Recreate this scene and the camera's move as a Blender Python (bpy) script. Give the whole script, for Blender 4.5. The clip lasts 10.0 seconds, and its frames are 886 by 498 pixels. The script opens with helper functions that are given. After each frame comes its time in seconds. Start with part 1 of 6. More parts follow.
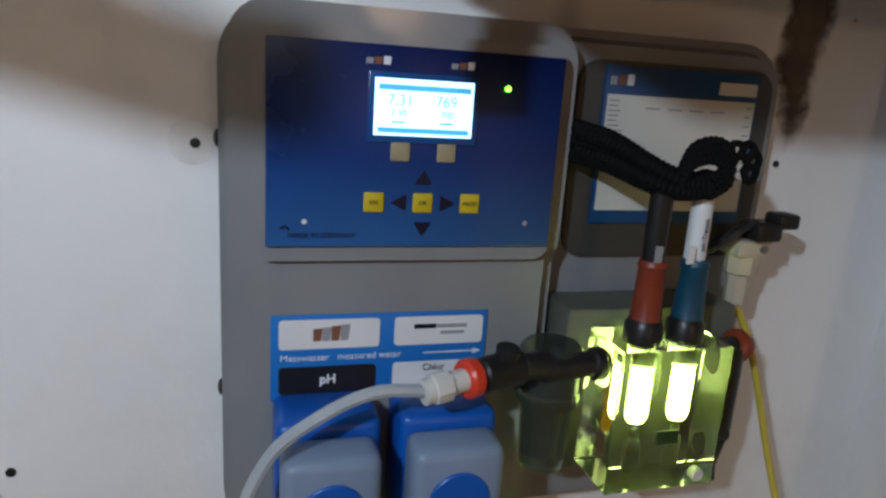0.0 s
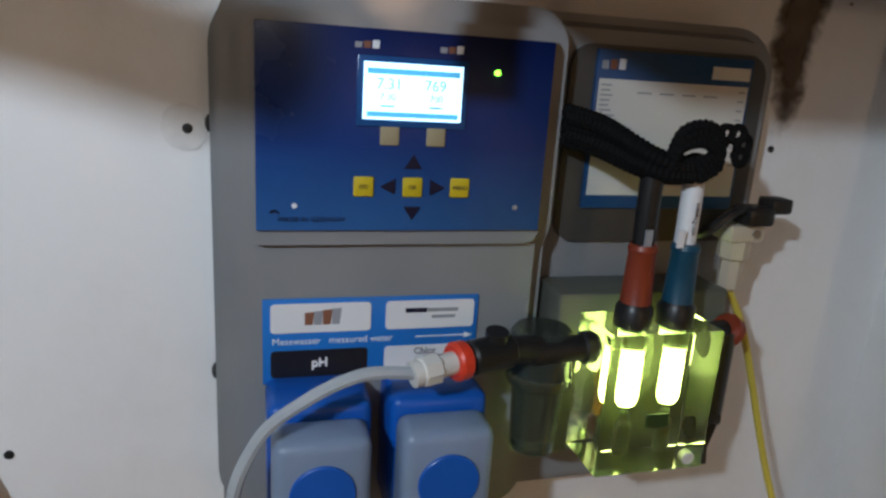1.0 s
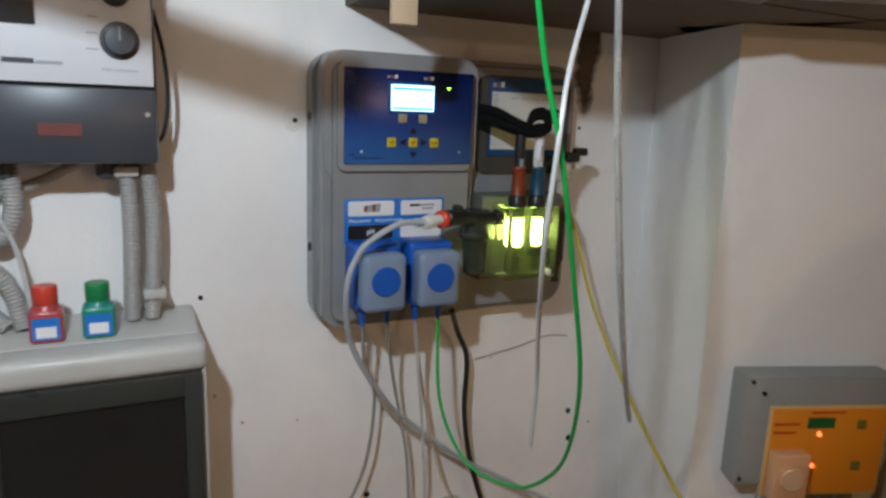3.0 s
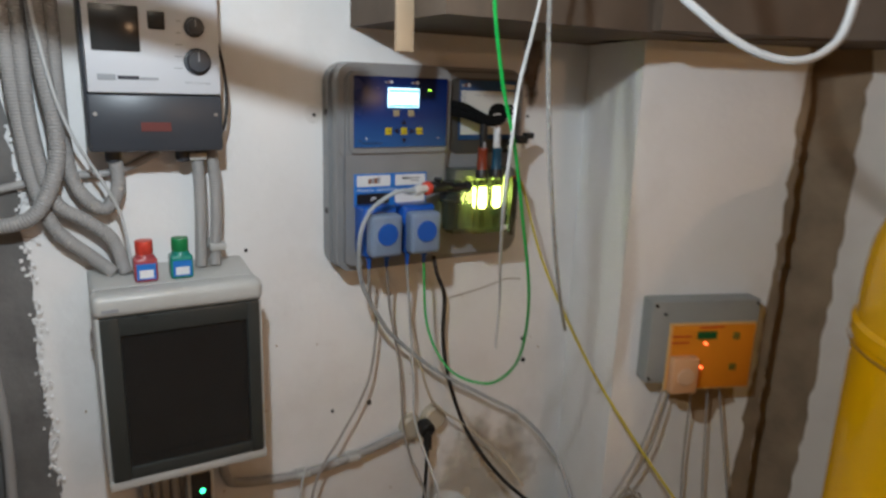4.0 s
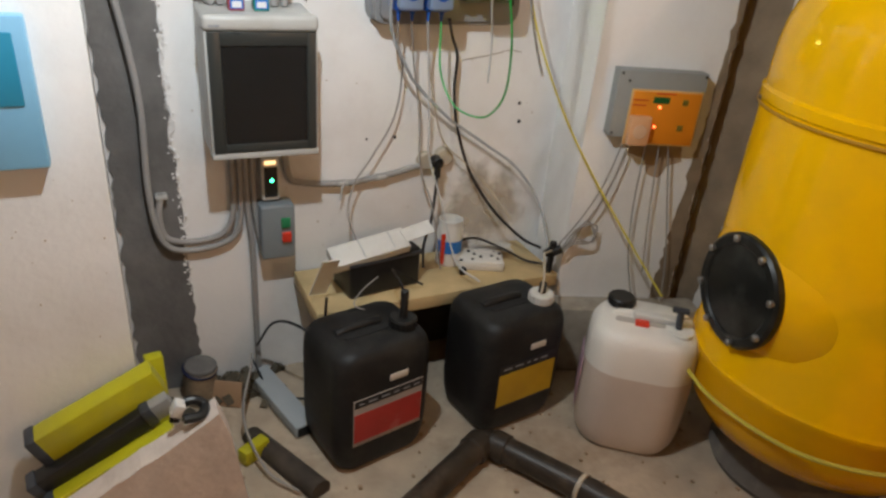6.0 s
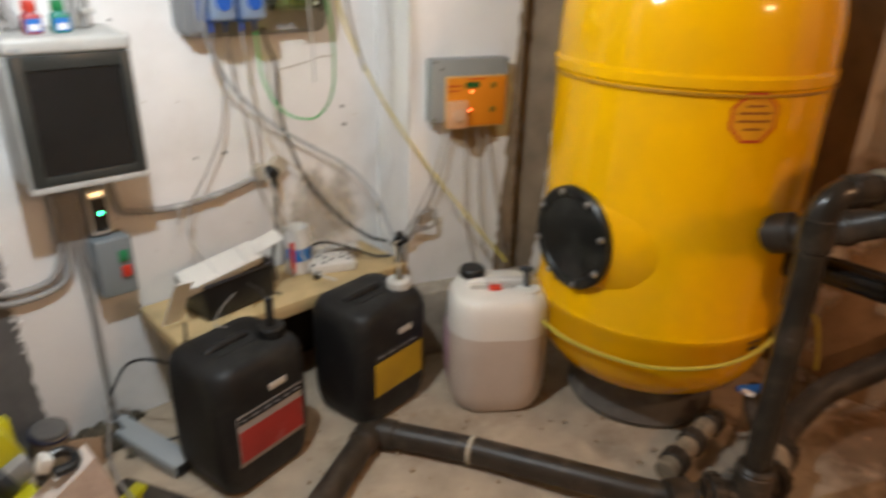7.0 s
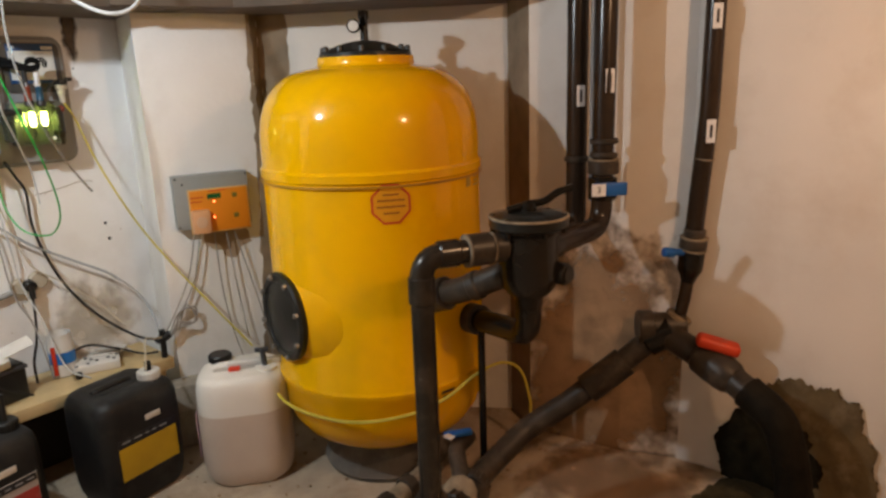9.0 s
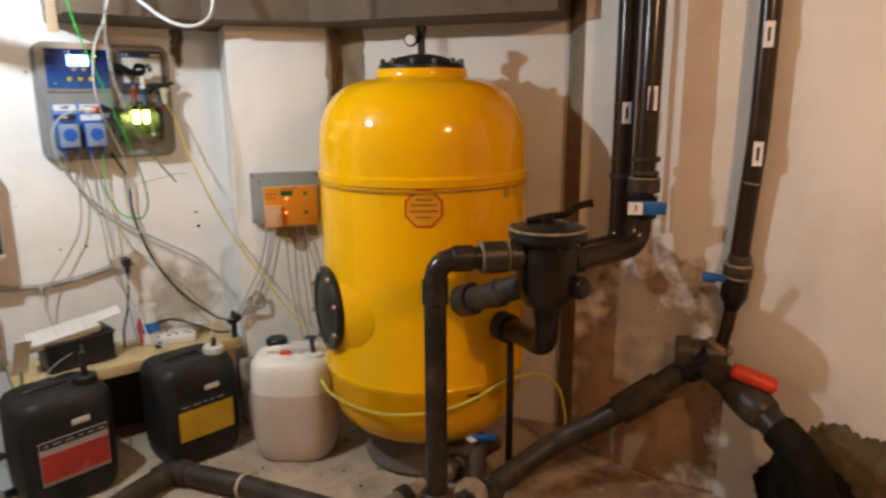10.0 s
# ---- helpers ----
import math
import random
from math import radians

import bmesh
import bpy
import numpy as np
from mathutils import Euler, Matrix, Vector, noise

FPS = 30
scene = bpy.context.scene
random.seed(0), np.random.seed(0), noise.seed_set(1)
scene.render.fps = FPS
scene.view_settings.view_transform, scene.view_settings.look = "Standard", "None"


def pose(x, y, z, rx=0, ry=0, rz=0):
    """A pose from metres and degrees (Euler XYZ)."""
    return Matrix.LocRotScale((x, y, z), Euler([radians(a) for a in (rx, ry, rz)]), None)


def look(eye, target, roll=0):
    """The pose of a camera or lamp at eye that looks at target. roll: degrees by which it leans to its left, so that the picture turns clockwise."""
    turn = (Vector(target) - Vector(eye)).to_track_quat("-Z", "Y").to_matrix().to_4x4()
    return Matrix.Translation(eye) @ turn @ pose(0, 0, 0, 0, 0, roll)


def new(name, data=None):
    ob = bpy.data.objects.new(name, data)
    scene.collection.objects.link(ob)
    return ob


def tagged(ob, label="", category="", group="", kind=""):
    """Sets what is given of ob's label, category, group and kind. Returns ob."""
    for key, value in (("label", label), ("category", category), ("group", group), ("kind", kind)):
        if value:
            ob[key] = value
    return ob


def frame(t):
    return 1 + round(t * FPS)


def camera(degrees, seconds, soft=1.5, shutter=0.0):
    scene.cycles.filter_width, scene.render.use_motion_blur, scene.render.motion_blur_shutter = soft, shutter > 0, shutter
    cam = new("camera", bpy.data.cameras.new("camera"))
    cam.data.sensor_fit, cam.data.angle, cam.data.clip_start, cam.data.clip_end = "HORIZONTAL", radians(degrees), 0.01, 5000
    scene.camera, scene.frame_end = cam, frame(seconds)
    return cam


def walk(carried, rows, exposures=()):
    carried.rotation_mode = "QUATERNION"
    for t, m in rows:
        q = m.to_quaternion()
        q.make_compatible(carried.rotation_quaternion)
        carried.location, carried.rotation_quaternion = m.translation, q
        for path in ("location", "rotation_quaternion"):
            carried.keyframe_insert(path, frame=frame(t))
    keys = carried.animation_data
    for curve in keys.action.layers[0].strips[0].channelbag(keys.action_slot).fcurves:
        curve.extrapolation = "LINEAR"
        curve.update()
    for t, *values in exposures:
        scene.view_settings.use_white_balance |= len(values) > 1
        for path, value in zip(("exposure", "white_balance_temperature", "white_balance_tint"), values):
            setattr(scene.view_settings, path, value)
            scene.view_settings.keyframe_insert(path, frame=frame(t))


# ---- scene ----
cam = camera(66.5, 10.0, soft=2.6, shutter=0.4)
PATH = [
    (0, (-0.009, -0.582, 1.581), (0.534, 1.278, 1.087), 3.9),
    (0.5, (-0.003, -0.582, 1.579), (0.547, 1.27, 1.06), 4.1),
    (1, (0.002, -0.589, 1.577), (0.528, 1.27, 1.057), 3.7),
    (1.5, (-0.025, -0.626, 1.573), (0.540, 1.232, 1.072), 3.3),
    (2, (-0.083, -0.71, 1.566), (0.582, 1.13, 1.104), 2.2),
    (2.5, (-0.196, -0.876, 1.539), (0.612, 0.916, 1.169), 1.6),
    (2.7, (-0.255, -0.982, 1.536), (0.596, 0.789, 1.161), 2.1),
    (3.8, (-0.479, -1.335, 1.582), (0.405, 0.394, 1.104), 2.3),
    (4, (-0.544, -1.413, 1.588), (0.432, 0.267, 1.115), 1.9),
    (4.5, (-0.64, -1.607, 1.553), (0.378, 0.014, 0.972), 1.5),
    (5, (-0.674, -1.797, 1.528), (0.243, -0.194, 0.759), 4.7),
    (5.5, (-0.7, -1.923, 1.502), (0.131, -0.327, 0.628), 5.5),
    (5.7, (-0.711, -1.951, 1.495), (0.106, -0.359, 0.601), 5.3),
    (6.8, (-0.837, -1.982, 1.422), (0.252, -0.535, 0.573), 1.7),
    (7, (-0.866, -2.007, 1.401), (0.407, -0.68, 0.614), 1.4),
    (7.5, (-0.814, -2.176, 1.425), (0.662, -1.026, 0.717), -1.1),
    (8, (-0.752, -2.432, 1.416), (0.744, -1.284, 0.749), -1.8),
    (8.5, (-0.705, -2.668, 1.431), (0.805, -1.49, 0.854), -2.2),
    (9, (-0.623, -2.783, 1.426), (0.853, -1.524, 0.939), -2.1),
    (9.5, (-0.525, -2.91, 1.424), (0.873, -1.555, 0.965), -0.2),
    (10, (-0.444, -3.074, 1.41), (0.759, -1.536, 0.972), -0.4),
]
walk(cam, [(t, look(eye, target, roll)) for t, eye, target, roll in PATH], [(0, -0.54, 5750, 10), (2.0, -0.36, 6000, 10), (4.0, -0.30, 6300, 10), (4.5, -0.70, 6400, 10), (5.1, -0.10, 6450, 10), (5.5, 0.12, 6450, 10), (7.0, 0.68, 6450, 10), (8.0, 0.92, 6550, 10), (8.6, 0.68, 6550, 10), (9.2, 0.54, 6550, 10), (10, 0.70, 6500, 10)])

# ---- light: a cool lamp under the ceiling near the controller, a warm bulb behind on the right ----
world = bpy.data.worlds.new("world")
world.use_nodes = True
world.node_tree.nodes["Background"].inputs[0].default_value = (0.02, 0.02, 0.022, 1)
world.node_tree.nodes["Background"].inputs[1].default_value = 0.3
scene.world = world


def point_lamp(name, place, watts, colour, radius):
    data = bpy.data.lights.new(name, "POINT")
    data.energy, data.color, data.shadow_soft_size = watts, colour, radius
    ob = new(name, data)
    ob.location = place
    return ob


point_lamp("cool_lamp", (-0.50, -0.96, 1.92), 37, (0.83, 0.935, 1.0), 0.022)
point_lamp("warm_lamp", (0.66, -3.15, 1.95), 24, (1.0, 0.60, 0.33), 0.04)


# ---- materials ----
def mat(name, colour, rough=0.6, metal=0.0, var=0.15, scale=6.0, bump=0.0, bump_scale=60.0, dirt=None, dirt_amount=0.0,
        dirt_scale=3.0, coat=0.0, transmission=0.0, ior=1.45, spec=0.5, per_object=0.0, alpha=1.0):
    m = bpy.data.materials.new(name)
    m.use_nodes = True
    nt = m.node_tree
    nd, ln = nt.nodes, nt.links
    b = nd["Principled BSDF"]
    b.inputs["Roughness"].default_value = rough
    b.inputs["Metallic"].default_value = metal
    b.inputs["Coat Weight"].default_value = coat
    b.inputs["Transmission Weight"].default_value = transmission
    b.inputs["IOR"].default_value = ior
    b.inputs["Specular IOR Level"].default_value = spec
    b.inputs["Alpha"].default_value = alpha
    co = nd.new("ShaderNodeTexCoord")
    n1 = nd.new("ShaderNodeTexNoise")
    n1.inputs["Scale"].default_value = scale
    n1.inputs["Detail"].default_value = 6
    ln.new(co.outputs["Object"], n1.inputs["Vector"])
    ramp = nd.new("ShaderNodeMapRange")
    ramp.inputs["From Min"].default_value, ramp.inputs["From Max"].default_value = 0.3, 0.7
    ramp.inputs["To Min"].default_value, ramp.inputs["To Max"].default_value = 1 - var, 1 + var
    ln.new(n1.outputs["Fac"], ramp.inputs["Value"])
    mul = nd.new("ShaderNodeMix")
    mul.data_type, mul.blend_type = "RGBA", "MULTIPLY"
    mul.inputs["Factor"].default_value = 1
    mul.inputs[6].default_value = (*colour, 1)
    ln.new(ramp.outputs["Result"], mul.inputs[7])
    out = mul.outputs[2]
    if dirt:
        n2 = nd.new("ShaderNodeTexNoise")
        n2.inputs["Scale"].default_value = dirt_scale
        n2.inputs["Detail"].default_value = 9
        n2.inputs["Roughness"].default_value = 0.62
        ln.new(co.outputs["Object"], n2.inputs["Vector"])
        r2 = nd.new("ShaderNodeMapRange")
        r2.inputs["From Min"].default_value, r2.inputs["From Max"].default_value = 0.50, 0.72
        r2.inputs["To Max"].default_value = dirt_amount
        ln.new(n2.outputs["Fac"], r2.inputs["Value"])
        mx = nd.new("ShaderNodeMix")
        mx.data_type = "RGBA"
        ln.new(r2.outputs["Result"], mx.inputs["Factor"])
        ln.new(out, mx.inputs[6])
        mx.inputs[7].default_value = (*dirt, 1)
        out = mx.outputs[2]
    ln.new(out, b.inputs["Base Color"])
    n3 = nd.new("ShaderNodeTexNoise")
    n3.inputs["Scale"].default_value = bump_scale
    n3.inputs["Detail"].default_value = 4
    ln.new(co.outputs["Object"], n3.inputs["Vector"])
    rr = nd.new("ShaderNodeMapRange")
    rr.inputs["To Min"].default_value, rr.inputs["To Max"].default_value = max(0.02, rough - 0.08), min(1, rough + 0.08)
    ln.new(n1.outputs["Fac"], rr.inputs["Value"])
    ln.new(rr.outputs["Result"], b.inputs["Roughness"])
    if bump:
        bp = nd.new("ShaderNodeBump")
        bp.inputs["Strength"].default_value = bump
        bp.inputs["Distance"].default_value = 0.004
        ln.new(n3.outputs["Fac"], bp.inputs["Height"])
        ln.new(bp.outputs["Normal"], b.inputs["Normal"])
    return m


def glow(name, colour, strength):
    m = bpy.data.materials.new(name)
    m.use_nodes = True
    b = m.node_tree.nodes["Principled BSDF"]
    b.inputs["Base Color"].default_value = (*colour, 1)
    b.inputs["Emission Color"].default_value = (*colour, 1)
    b.inputs["Emission Strength"].default_value = strength
    return m


WALL = mat("white_wall_paint", (0.82, 0.81, 0.80), 0.75, var=0.05, scale=2.5, bump=0.35, bump_scale=45, dirt=(0.56, 0.52, 0.47), dirt_amount=0.32, dirt_scale=3.2)
WALL_E = mat("old_white_wall_paint", (0.72, 0.69, 0.65), 0.75, var=0.07, scale=2.0, bump=0.3, bump_scale=40, dirt=(0.45, 0.36, 0.27), dirt_amount=0.35, dirt_scale=2.6)
RENDER = mat("bare_brown_render", (0.26, 0.195, 0.13), 0.9, var=0.25, scale=9, bump=0.6, bump_scale=70)
# render colour of chips and grit, also the painted shadow below the timer
BARE_AND_SHADE = mat("bare_render_and_shade", (0.36, 0.26, 0.17), 0.9, var=0.18, scale=7, bump=0.4, bump_scale=60)
CONCRETE = mat("grey_concrete", (0.15, 0.145, 0.14), 0.9, var=0.25, scale=7, bump=0.7, bump_scale=55, dirt=(0.30, 0.29, 0.27), dirt_amount=0.4, dirt_scale=5)
ROUGHCAST = mat("dark_rough_mortar", (0.10, 0.085, 0.06), 0.95, var=0.4, scale=14, bump=1.0, bump_scale=45)
FLOOR = mat("dusty_concrete_floor", (0.44, 0.36, 0.27), 0.85, var=0.2, scale=7, bump=0.5, bump_scale=60, dirt=(0.18, 0.125, 0.08), dirt_amount=0.8, dirt_scale=3.4)
CEIL = mat("brown_boarded_ceiling", (0.36, 0.27, 0.19), 0.85, var=0.15, scale=5)
# for walls out of view: brown chosen to cut grey bounce and warm shadows
WALL_BACK = mat("unseen_bounce_wall", (0.44, 0.35, 0.26), 0.9, var=0.15, scale=4, bump=0.4, bump_scale=50)
SOFFIT = mat("dark_brown_boarding", (0.12, 0.088, 0.064), 0.8, var=0.2, scale=8, bump=0.3)
GREY_ABS = mat("grey_glossy_abs", (0.235, 0.24, 0.248), 0.2, var=0.05, scale=12, bump=0.02, dirt=(0.3, 0.29, 0.27), dirt_amount=0.14, dirt_scale=9)
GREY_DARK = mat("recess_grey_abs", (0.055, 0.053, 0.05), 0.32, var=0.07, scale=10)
BLUE_FOIL = mat("blue_keypad_foil", (0.007, 0.034, 0.16), 0.26, var=0.3, scale=3)
BLUE_FOIL_NODES = BLUE_FOIL.node_tree
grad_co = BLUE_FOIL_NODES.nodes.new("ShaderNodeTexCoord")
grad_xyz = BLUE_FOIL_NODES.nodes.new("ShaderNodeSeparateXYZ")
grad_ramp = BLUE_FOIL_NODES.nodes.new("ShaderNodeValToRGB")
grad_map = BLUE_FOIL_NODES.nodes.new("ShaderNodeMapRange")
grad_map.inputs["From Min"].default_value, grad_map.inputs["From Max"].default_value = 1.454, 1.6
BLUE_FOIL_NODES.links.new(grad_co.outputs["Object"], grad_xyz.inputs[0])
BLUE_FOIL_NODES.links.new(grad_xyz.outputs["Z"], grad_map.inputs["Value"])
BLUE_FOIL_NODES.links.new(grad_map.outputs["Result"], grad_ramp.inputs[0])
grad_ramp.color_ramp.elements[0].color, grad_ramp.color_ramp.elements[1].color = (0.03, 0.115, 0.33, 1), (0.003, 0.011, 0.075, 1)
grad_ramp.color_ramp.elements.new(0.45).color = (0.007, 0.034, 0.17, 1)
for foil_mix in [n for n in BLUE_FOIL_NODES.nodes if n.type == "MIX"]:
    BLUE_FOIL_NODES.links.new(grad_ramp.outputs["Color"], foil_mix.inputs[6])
BLUE_STRIP = mat("bright_blue_label", (0.02, 0.17, 0.55), 0.4, var=0.05)
BLUE_DARK = mat("dark_blue_label", (0.01, 0.06, 0.17), 0.4, var=0.08)
NAVY = mat("navy_print", (0.002, 0.004, 0.025), 0.4)
WHITE_FOIL = mat("white_label_foil", (0.75, 0.75, 0.76), 0.45, var=0.03)
BLACK_FOIL = mat("black_label_foil", (0.012, 0.012, 0.016), 0.35)
BLACK_INK = mat("black_ink", (0.02, 0.02, 0.03), 0.5)
GREY_INK = mat("grey_ink", (0.30, 0.31, 0.33), 0.5)
WHITE_INK = mat("white_ink", (0.8, 0.82, 0.85), 0.5)
BROWN_INK = mat("brown_logo_ink", (0.22, 0.09, 0.05), 0.5)
YEL_BTN = mat("yellow_button", (0.55, 0.42, 0.01), 0.4, var=0.06, scale=30)
BEIGE_BTN = mat("beige_button", (0.33, 0.28, 0.17), 0.4, var=0.06, scale=30)
PUMP_BLUE = mat("blue_pump_plastic", (0.01, 0.09, 0.42), 0.35, var=0.08)
FROST = mat("frosted_clear_plastic", (0.30, 0.39, 0.54), 0.35, var=0.06, scale=20, transmission=0.35)
BLACK_PLASTIC = mat("black_plastic", (0.012, 0.012, 0.012), 0.38, var=0.3, scale=12)
DARK_FILTER = mat("dark_smoked_plastic", (0.040, 0.050, 0.042), 0.15, var=0.2, spec=0.5, alpha=0.75)
CLEAR_CUP = mat("clear_plastic_cup", (0.30, 0.34, 0.24), 0.1, var=0.03, transmission=0.9)
ACRYL = mat("clear_acrylic", (0.86, 0.92, 0.70), 0.03, var=0.0, transmission=1.0, ior=1.26)
CELL_GLOW = glow("cell_light", (0.86, 1.0, 0.26), 15)
LCD_GLOW = glow("lcd_backlight", (0.55, 0.86, 1.0), 2.6)
LCD_BAR = glow("lcd_bar", (0.10, 0.45, 0.75), 1.0)
LCD_TXT = glow("lcd_digits", (0.20, 0.48, 0.60), 0.9)
LED_GREEN = glow("green_led", (0.35, 1.0, 0.05), 6)
LED_RED = glow("red_led", (1.0, 0.12, 0.03), 6)
LED_GREEN2 = glow("green_night_light", (0.05, 1.0, 0.35), 8)
ORANGE_CAP = mat("orange_red_plastic", (0.19, 0.03, 0.011), 0.4, var=0.15, scale=30)
TEAL_CAP = mat("teal_plastic", (0.007, 0.055, 0.10), 0.4, var=0.15, scale=30)
RED_RING = mat("red_plastic_ring", (0.65, 0.05, 0.02), 0.35)
TUBE_WHITE = mat("milky_tube", (0.52, 0.53, 0.53), 0.3, var=0.06, scale=20)
TUBE_CLEAR = mat("cloudy_clear_tube", (0.62, 0.62, 0.60), 0.2, var=0.06, scale=20, transmission=0.7, ior=1.15)
WHITE_PLASTIC = mat("white_plastic", (0.66, 0.65, 0.62), 0.4, var=0.06, scale=10, dirt=(0.4, 0.36, 0.3), dirt_amount=0.25, dirt_scale=14)
CREAM = mat("cream_plastic", (0.50, 0.44, 0.34), 0.45, var=0.1, scale=12)
GREEN_CORD = mat("bright_green_cord", (0.008, 0.36, 0.06), 0.4, var=0.05)
YEL_CORD = mat("yellow_hose", (0.55, 0.45, 0.06), 0.35, var=0.08)
GREY_CORD = mat("grey_cable", (0.30, 0.28, 0.26), 0.5, var=0.1)
BLACK_CORD = mat("black_cable", (0.012, 0.012, 0.013), 0.45)
CONDUIT = mat("grey_conduit", (0.33, 0.32, 0.31), 0.5, var=0.1, dirt=(0.2, 0.18, 0.16), dirt_amount=0.4, dirt_scale=12)
BOX_GREY = mat("light_grey_box_plastic", (0.48, 0.48, 0.46), 0.4, var=0.05, dirt=(0.33, 0.30, 0.26), dirt_amount=0.3, dirt_scale=10)
SMOKED = mat("smoked_door", (0.035, 0.036, 0.037), 0.2, var=0.25, scale=8)
DARK_GREY = mat("dark_grey_plastic", (0.045, 0.05, 0.06), 0.35, var=0.1)
PANEL_WHITE = mat("off_white_panel", (0.60, 0.61, 0.64), 0.4, var=0.03)
SWITCH_GREY = mat("blue_grey_switch_box", (0.20, 0.23, 0.25), 0.4, var=0.06)
BTN_GREEN = mat("green_push_button", (0.02, 0.20, 0.08), 0.4)
BTN_RED = mat("red_push_button", (0.55, 0.04, 0.02), 0.4)
PLATE = mat("grey_mounting_plate", (0.30, 0.31, 0.30), 0.5, var=0.1, dirt=(0.2, 0.19, 0.17), dirt_amount=0.4, dirt_scale=12)
ORANGE_FOIL = mat("orange_panel", (0.75, 0.25, 0.015), 0.4, var=0.08)
AMBER = mat("amber_clear_cover", (0.70, 0.38, 0.20), 0.3, var=0.08)
TANK_Y = mat("glossy_yellow_gelcoat", (0.86, 0.45, 0.0), 0.13, var=0.05, scale=4, bump=0.015, bump_scale=9, spec=0.30, dirt=(0.60, 0.33, 0.02), dirt_amount=0.25, dirt_scale=5)
TANK_LID = mat("black_lid", (0.010, 0.011, 0.010), 0.34, var=0.3, scale=12, dirt=(0.075, 0.07, 0.06), dirt_amount=0.35, dirt_scale=12, spec=0.42)
PVC = mat("dark_grey_pvc", (0.022, 0.018, 0.014), 0.24, var=0.3, scale=9, dirt=(0.10, 0.075, 0.052), dirt_amount=0.4, dirt_scale=9, spec=0.42)
PVC_DUST = mat("dusty_grey_pvc", (0.035, 0.027, 0.020), 0.42, var=0.35, scale=14, dirt=(0.14, 0.10, 0.07), dirt_amount=0.55, dirt_scale=11, spec=0.4)
PIPE_BROWN = mat("dark_brown_riser_pvc", (0.026, 0.016, 0.010), 0.22, var=0.2, scale=6, spec=0.4, dirt=(0.07, 0.045, 0.028), dirt_amount=0.3, dirt_scale=8)
DUSTY = mat("pale_dusty_plastic", (0.24, 0.19, 0.13), 0.8, var=0.35, scale=25, bump=0.2)
VALVE_BLACK = mat("black_valve_plastic", (0.009, 0.0075, 0.006), 0.22, var=0.3, dirt=(0.06, 0.044, 0.030), dirt_amount=0.18, dirt_scale=10, spec=0.42)
HANDLE_BLUE = mat("blue_valve_handle", (0.01, 0.10, 0.35), 0.4)
HANDLE_RED = mat("red_valve_handle", (0.60, 0.05, 0.012), 0.4)
CAN_BLACK = mat("black_canister_hdpe", (0.013, 0.013, 0.0135), 0.5, var=0.25, scale=10, bump=0.08, spec=0.35, dirt=(0.07, 0.065, 0.055), dirt_amount=0.35, dirt_scale=9)
CAN_RED = mat("red_label", (0.40, 0.04, 0.035), 0.45, var=0.2, scale=8, dirt=(0.58, 0.42, 0.38), dirt_amount=0.8, dirt_scale=6)
CAN_YEL = mat("yellow_label", (0.50, 0.33, 0.012), 0.45, var=0.15, scale=8)
CAN_WHITE = mat("milky_hdpe", (0.83, 0.80, 0.75), 0.38, var=0.05, transmission=0.1)
CAN_LIQ = mat("filled_milky_hdpe", (0.62, 0.53, 0.46), 0.38, var=0.08, transmission=0.08)
PLANK = mat("pale_wood", (0.55, 0.42, 0.22), 0.6, var=0.12, scale=10, dirt=(0.3, 0.22, 0.13), dirt_amount=0.4, dirt_scale=6)
FOAM = mat("white_polystyrene", (0.68, 0.66, 0.62), 0.8, var=0.08, bump=0.3, bump_scale=120)
LEVEL_Y = mat("yellow_lacquer", (0.50, 0.46, 0.012), 0.4, var=0.12, dirt=(0.3, 0.26, 0.08), dirt_amount=0.4, dirt_scale=8)
BLUE_LIGHT = mat("light_blue_plastic", (0.22, 0.48, 0.70), 0.4, var=0.06)
BOTTLE_RED = mat("red_translucent_bottle", (0.55, 0.09, 0.10), 0.25, transmission=0.3)
BOTTLE_GREEN = mat("green_translucent_bottle", (0.03, 0.33, 0.26), 0.25, transmission=0.3)
CAP_RED = mat("red_cap", (0.55, 0.05, 0.03), 0.4)
CAP_GREEN = mat("green_cap", (0.01, 0.20, 0.06), 0.4)
STICKER_O = mat("orange_sticker", (0.72, 0.33, 0.01), 0.35)
STICKER_R = mat("red_sticker_edge", (0.55, 0.06, 0.015), 0.4)
METAL = mat("dull_steel", (0.35, 0.34, 0.32), 0.4, metal=0.9, var=0.15)
PINK_WASH = mat("pink_print", (0.50, 0.33, 0.40), 0.5, var=0.2, scale=20)
PAPER = mat("paper", (0.62, 0.60, 0.56), 0.7, var=0.05)
HOSE = mat("bluish_clear_hose", (0.52, 0.56, 0.59), 0.25, var=0.06, scale=20, transmission=0.3)
PLINTH = mat("dirty_beige_concrete", (0.36, 0.31, 0.25), 0.9, var=0.3, scale=9, bump=0.6, dirt=(0.13, 0.11, 0.09), dirt_amount=0.6, dirt_scale=8)
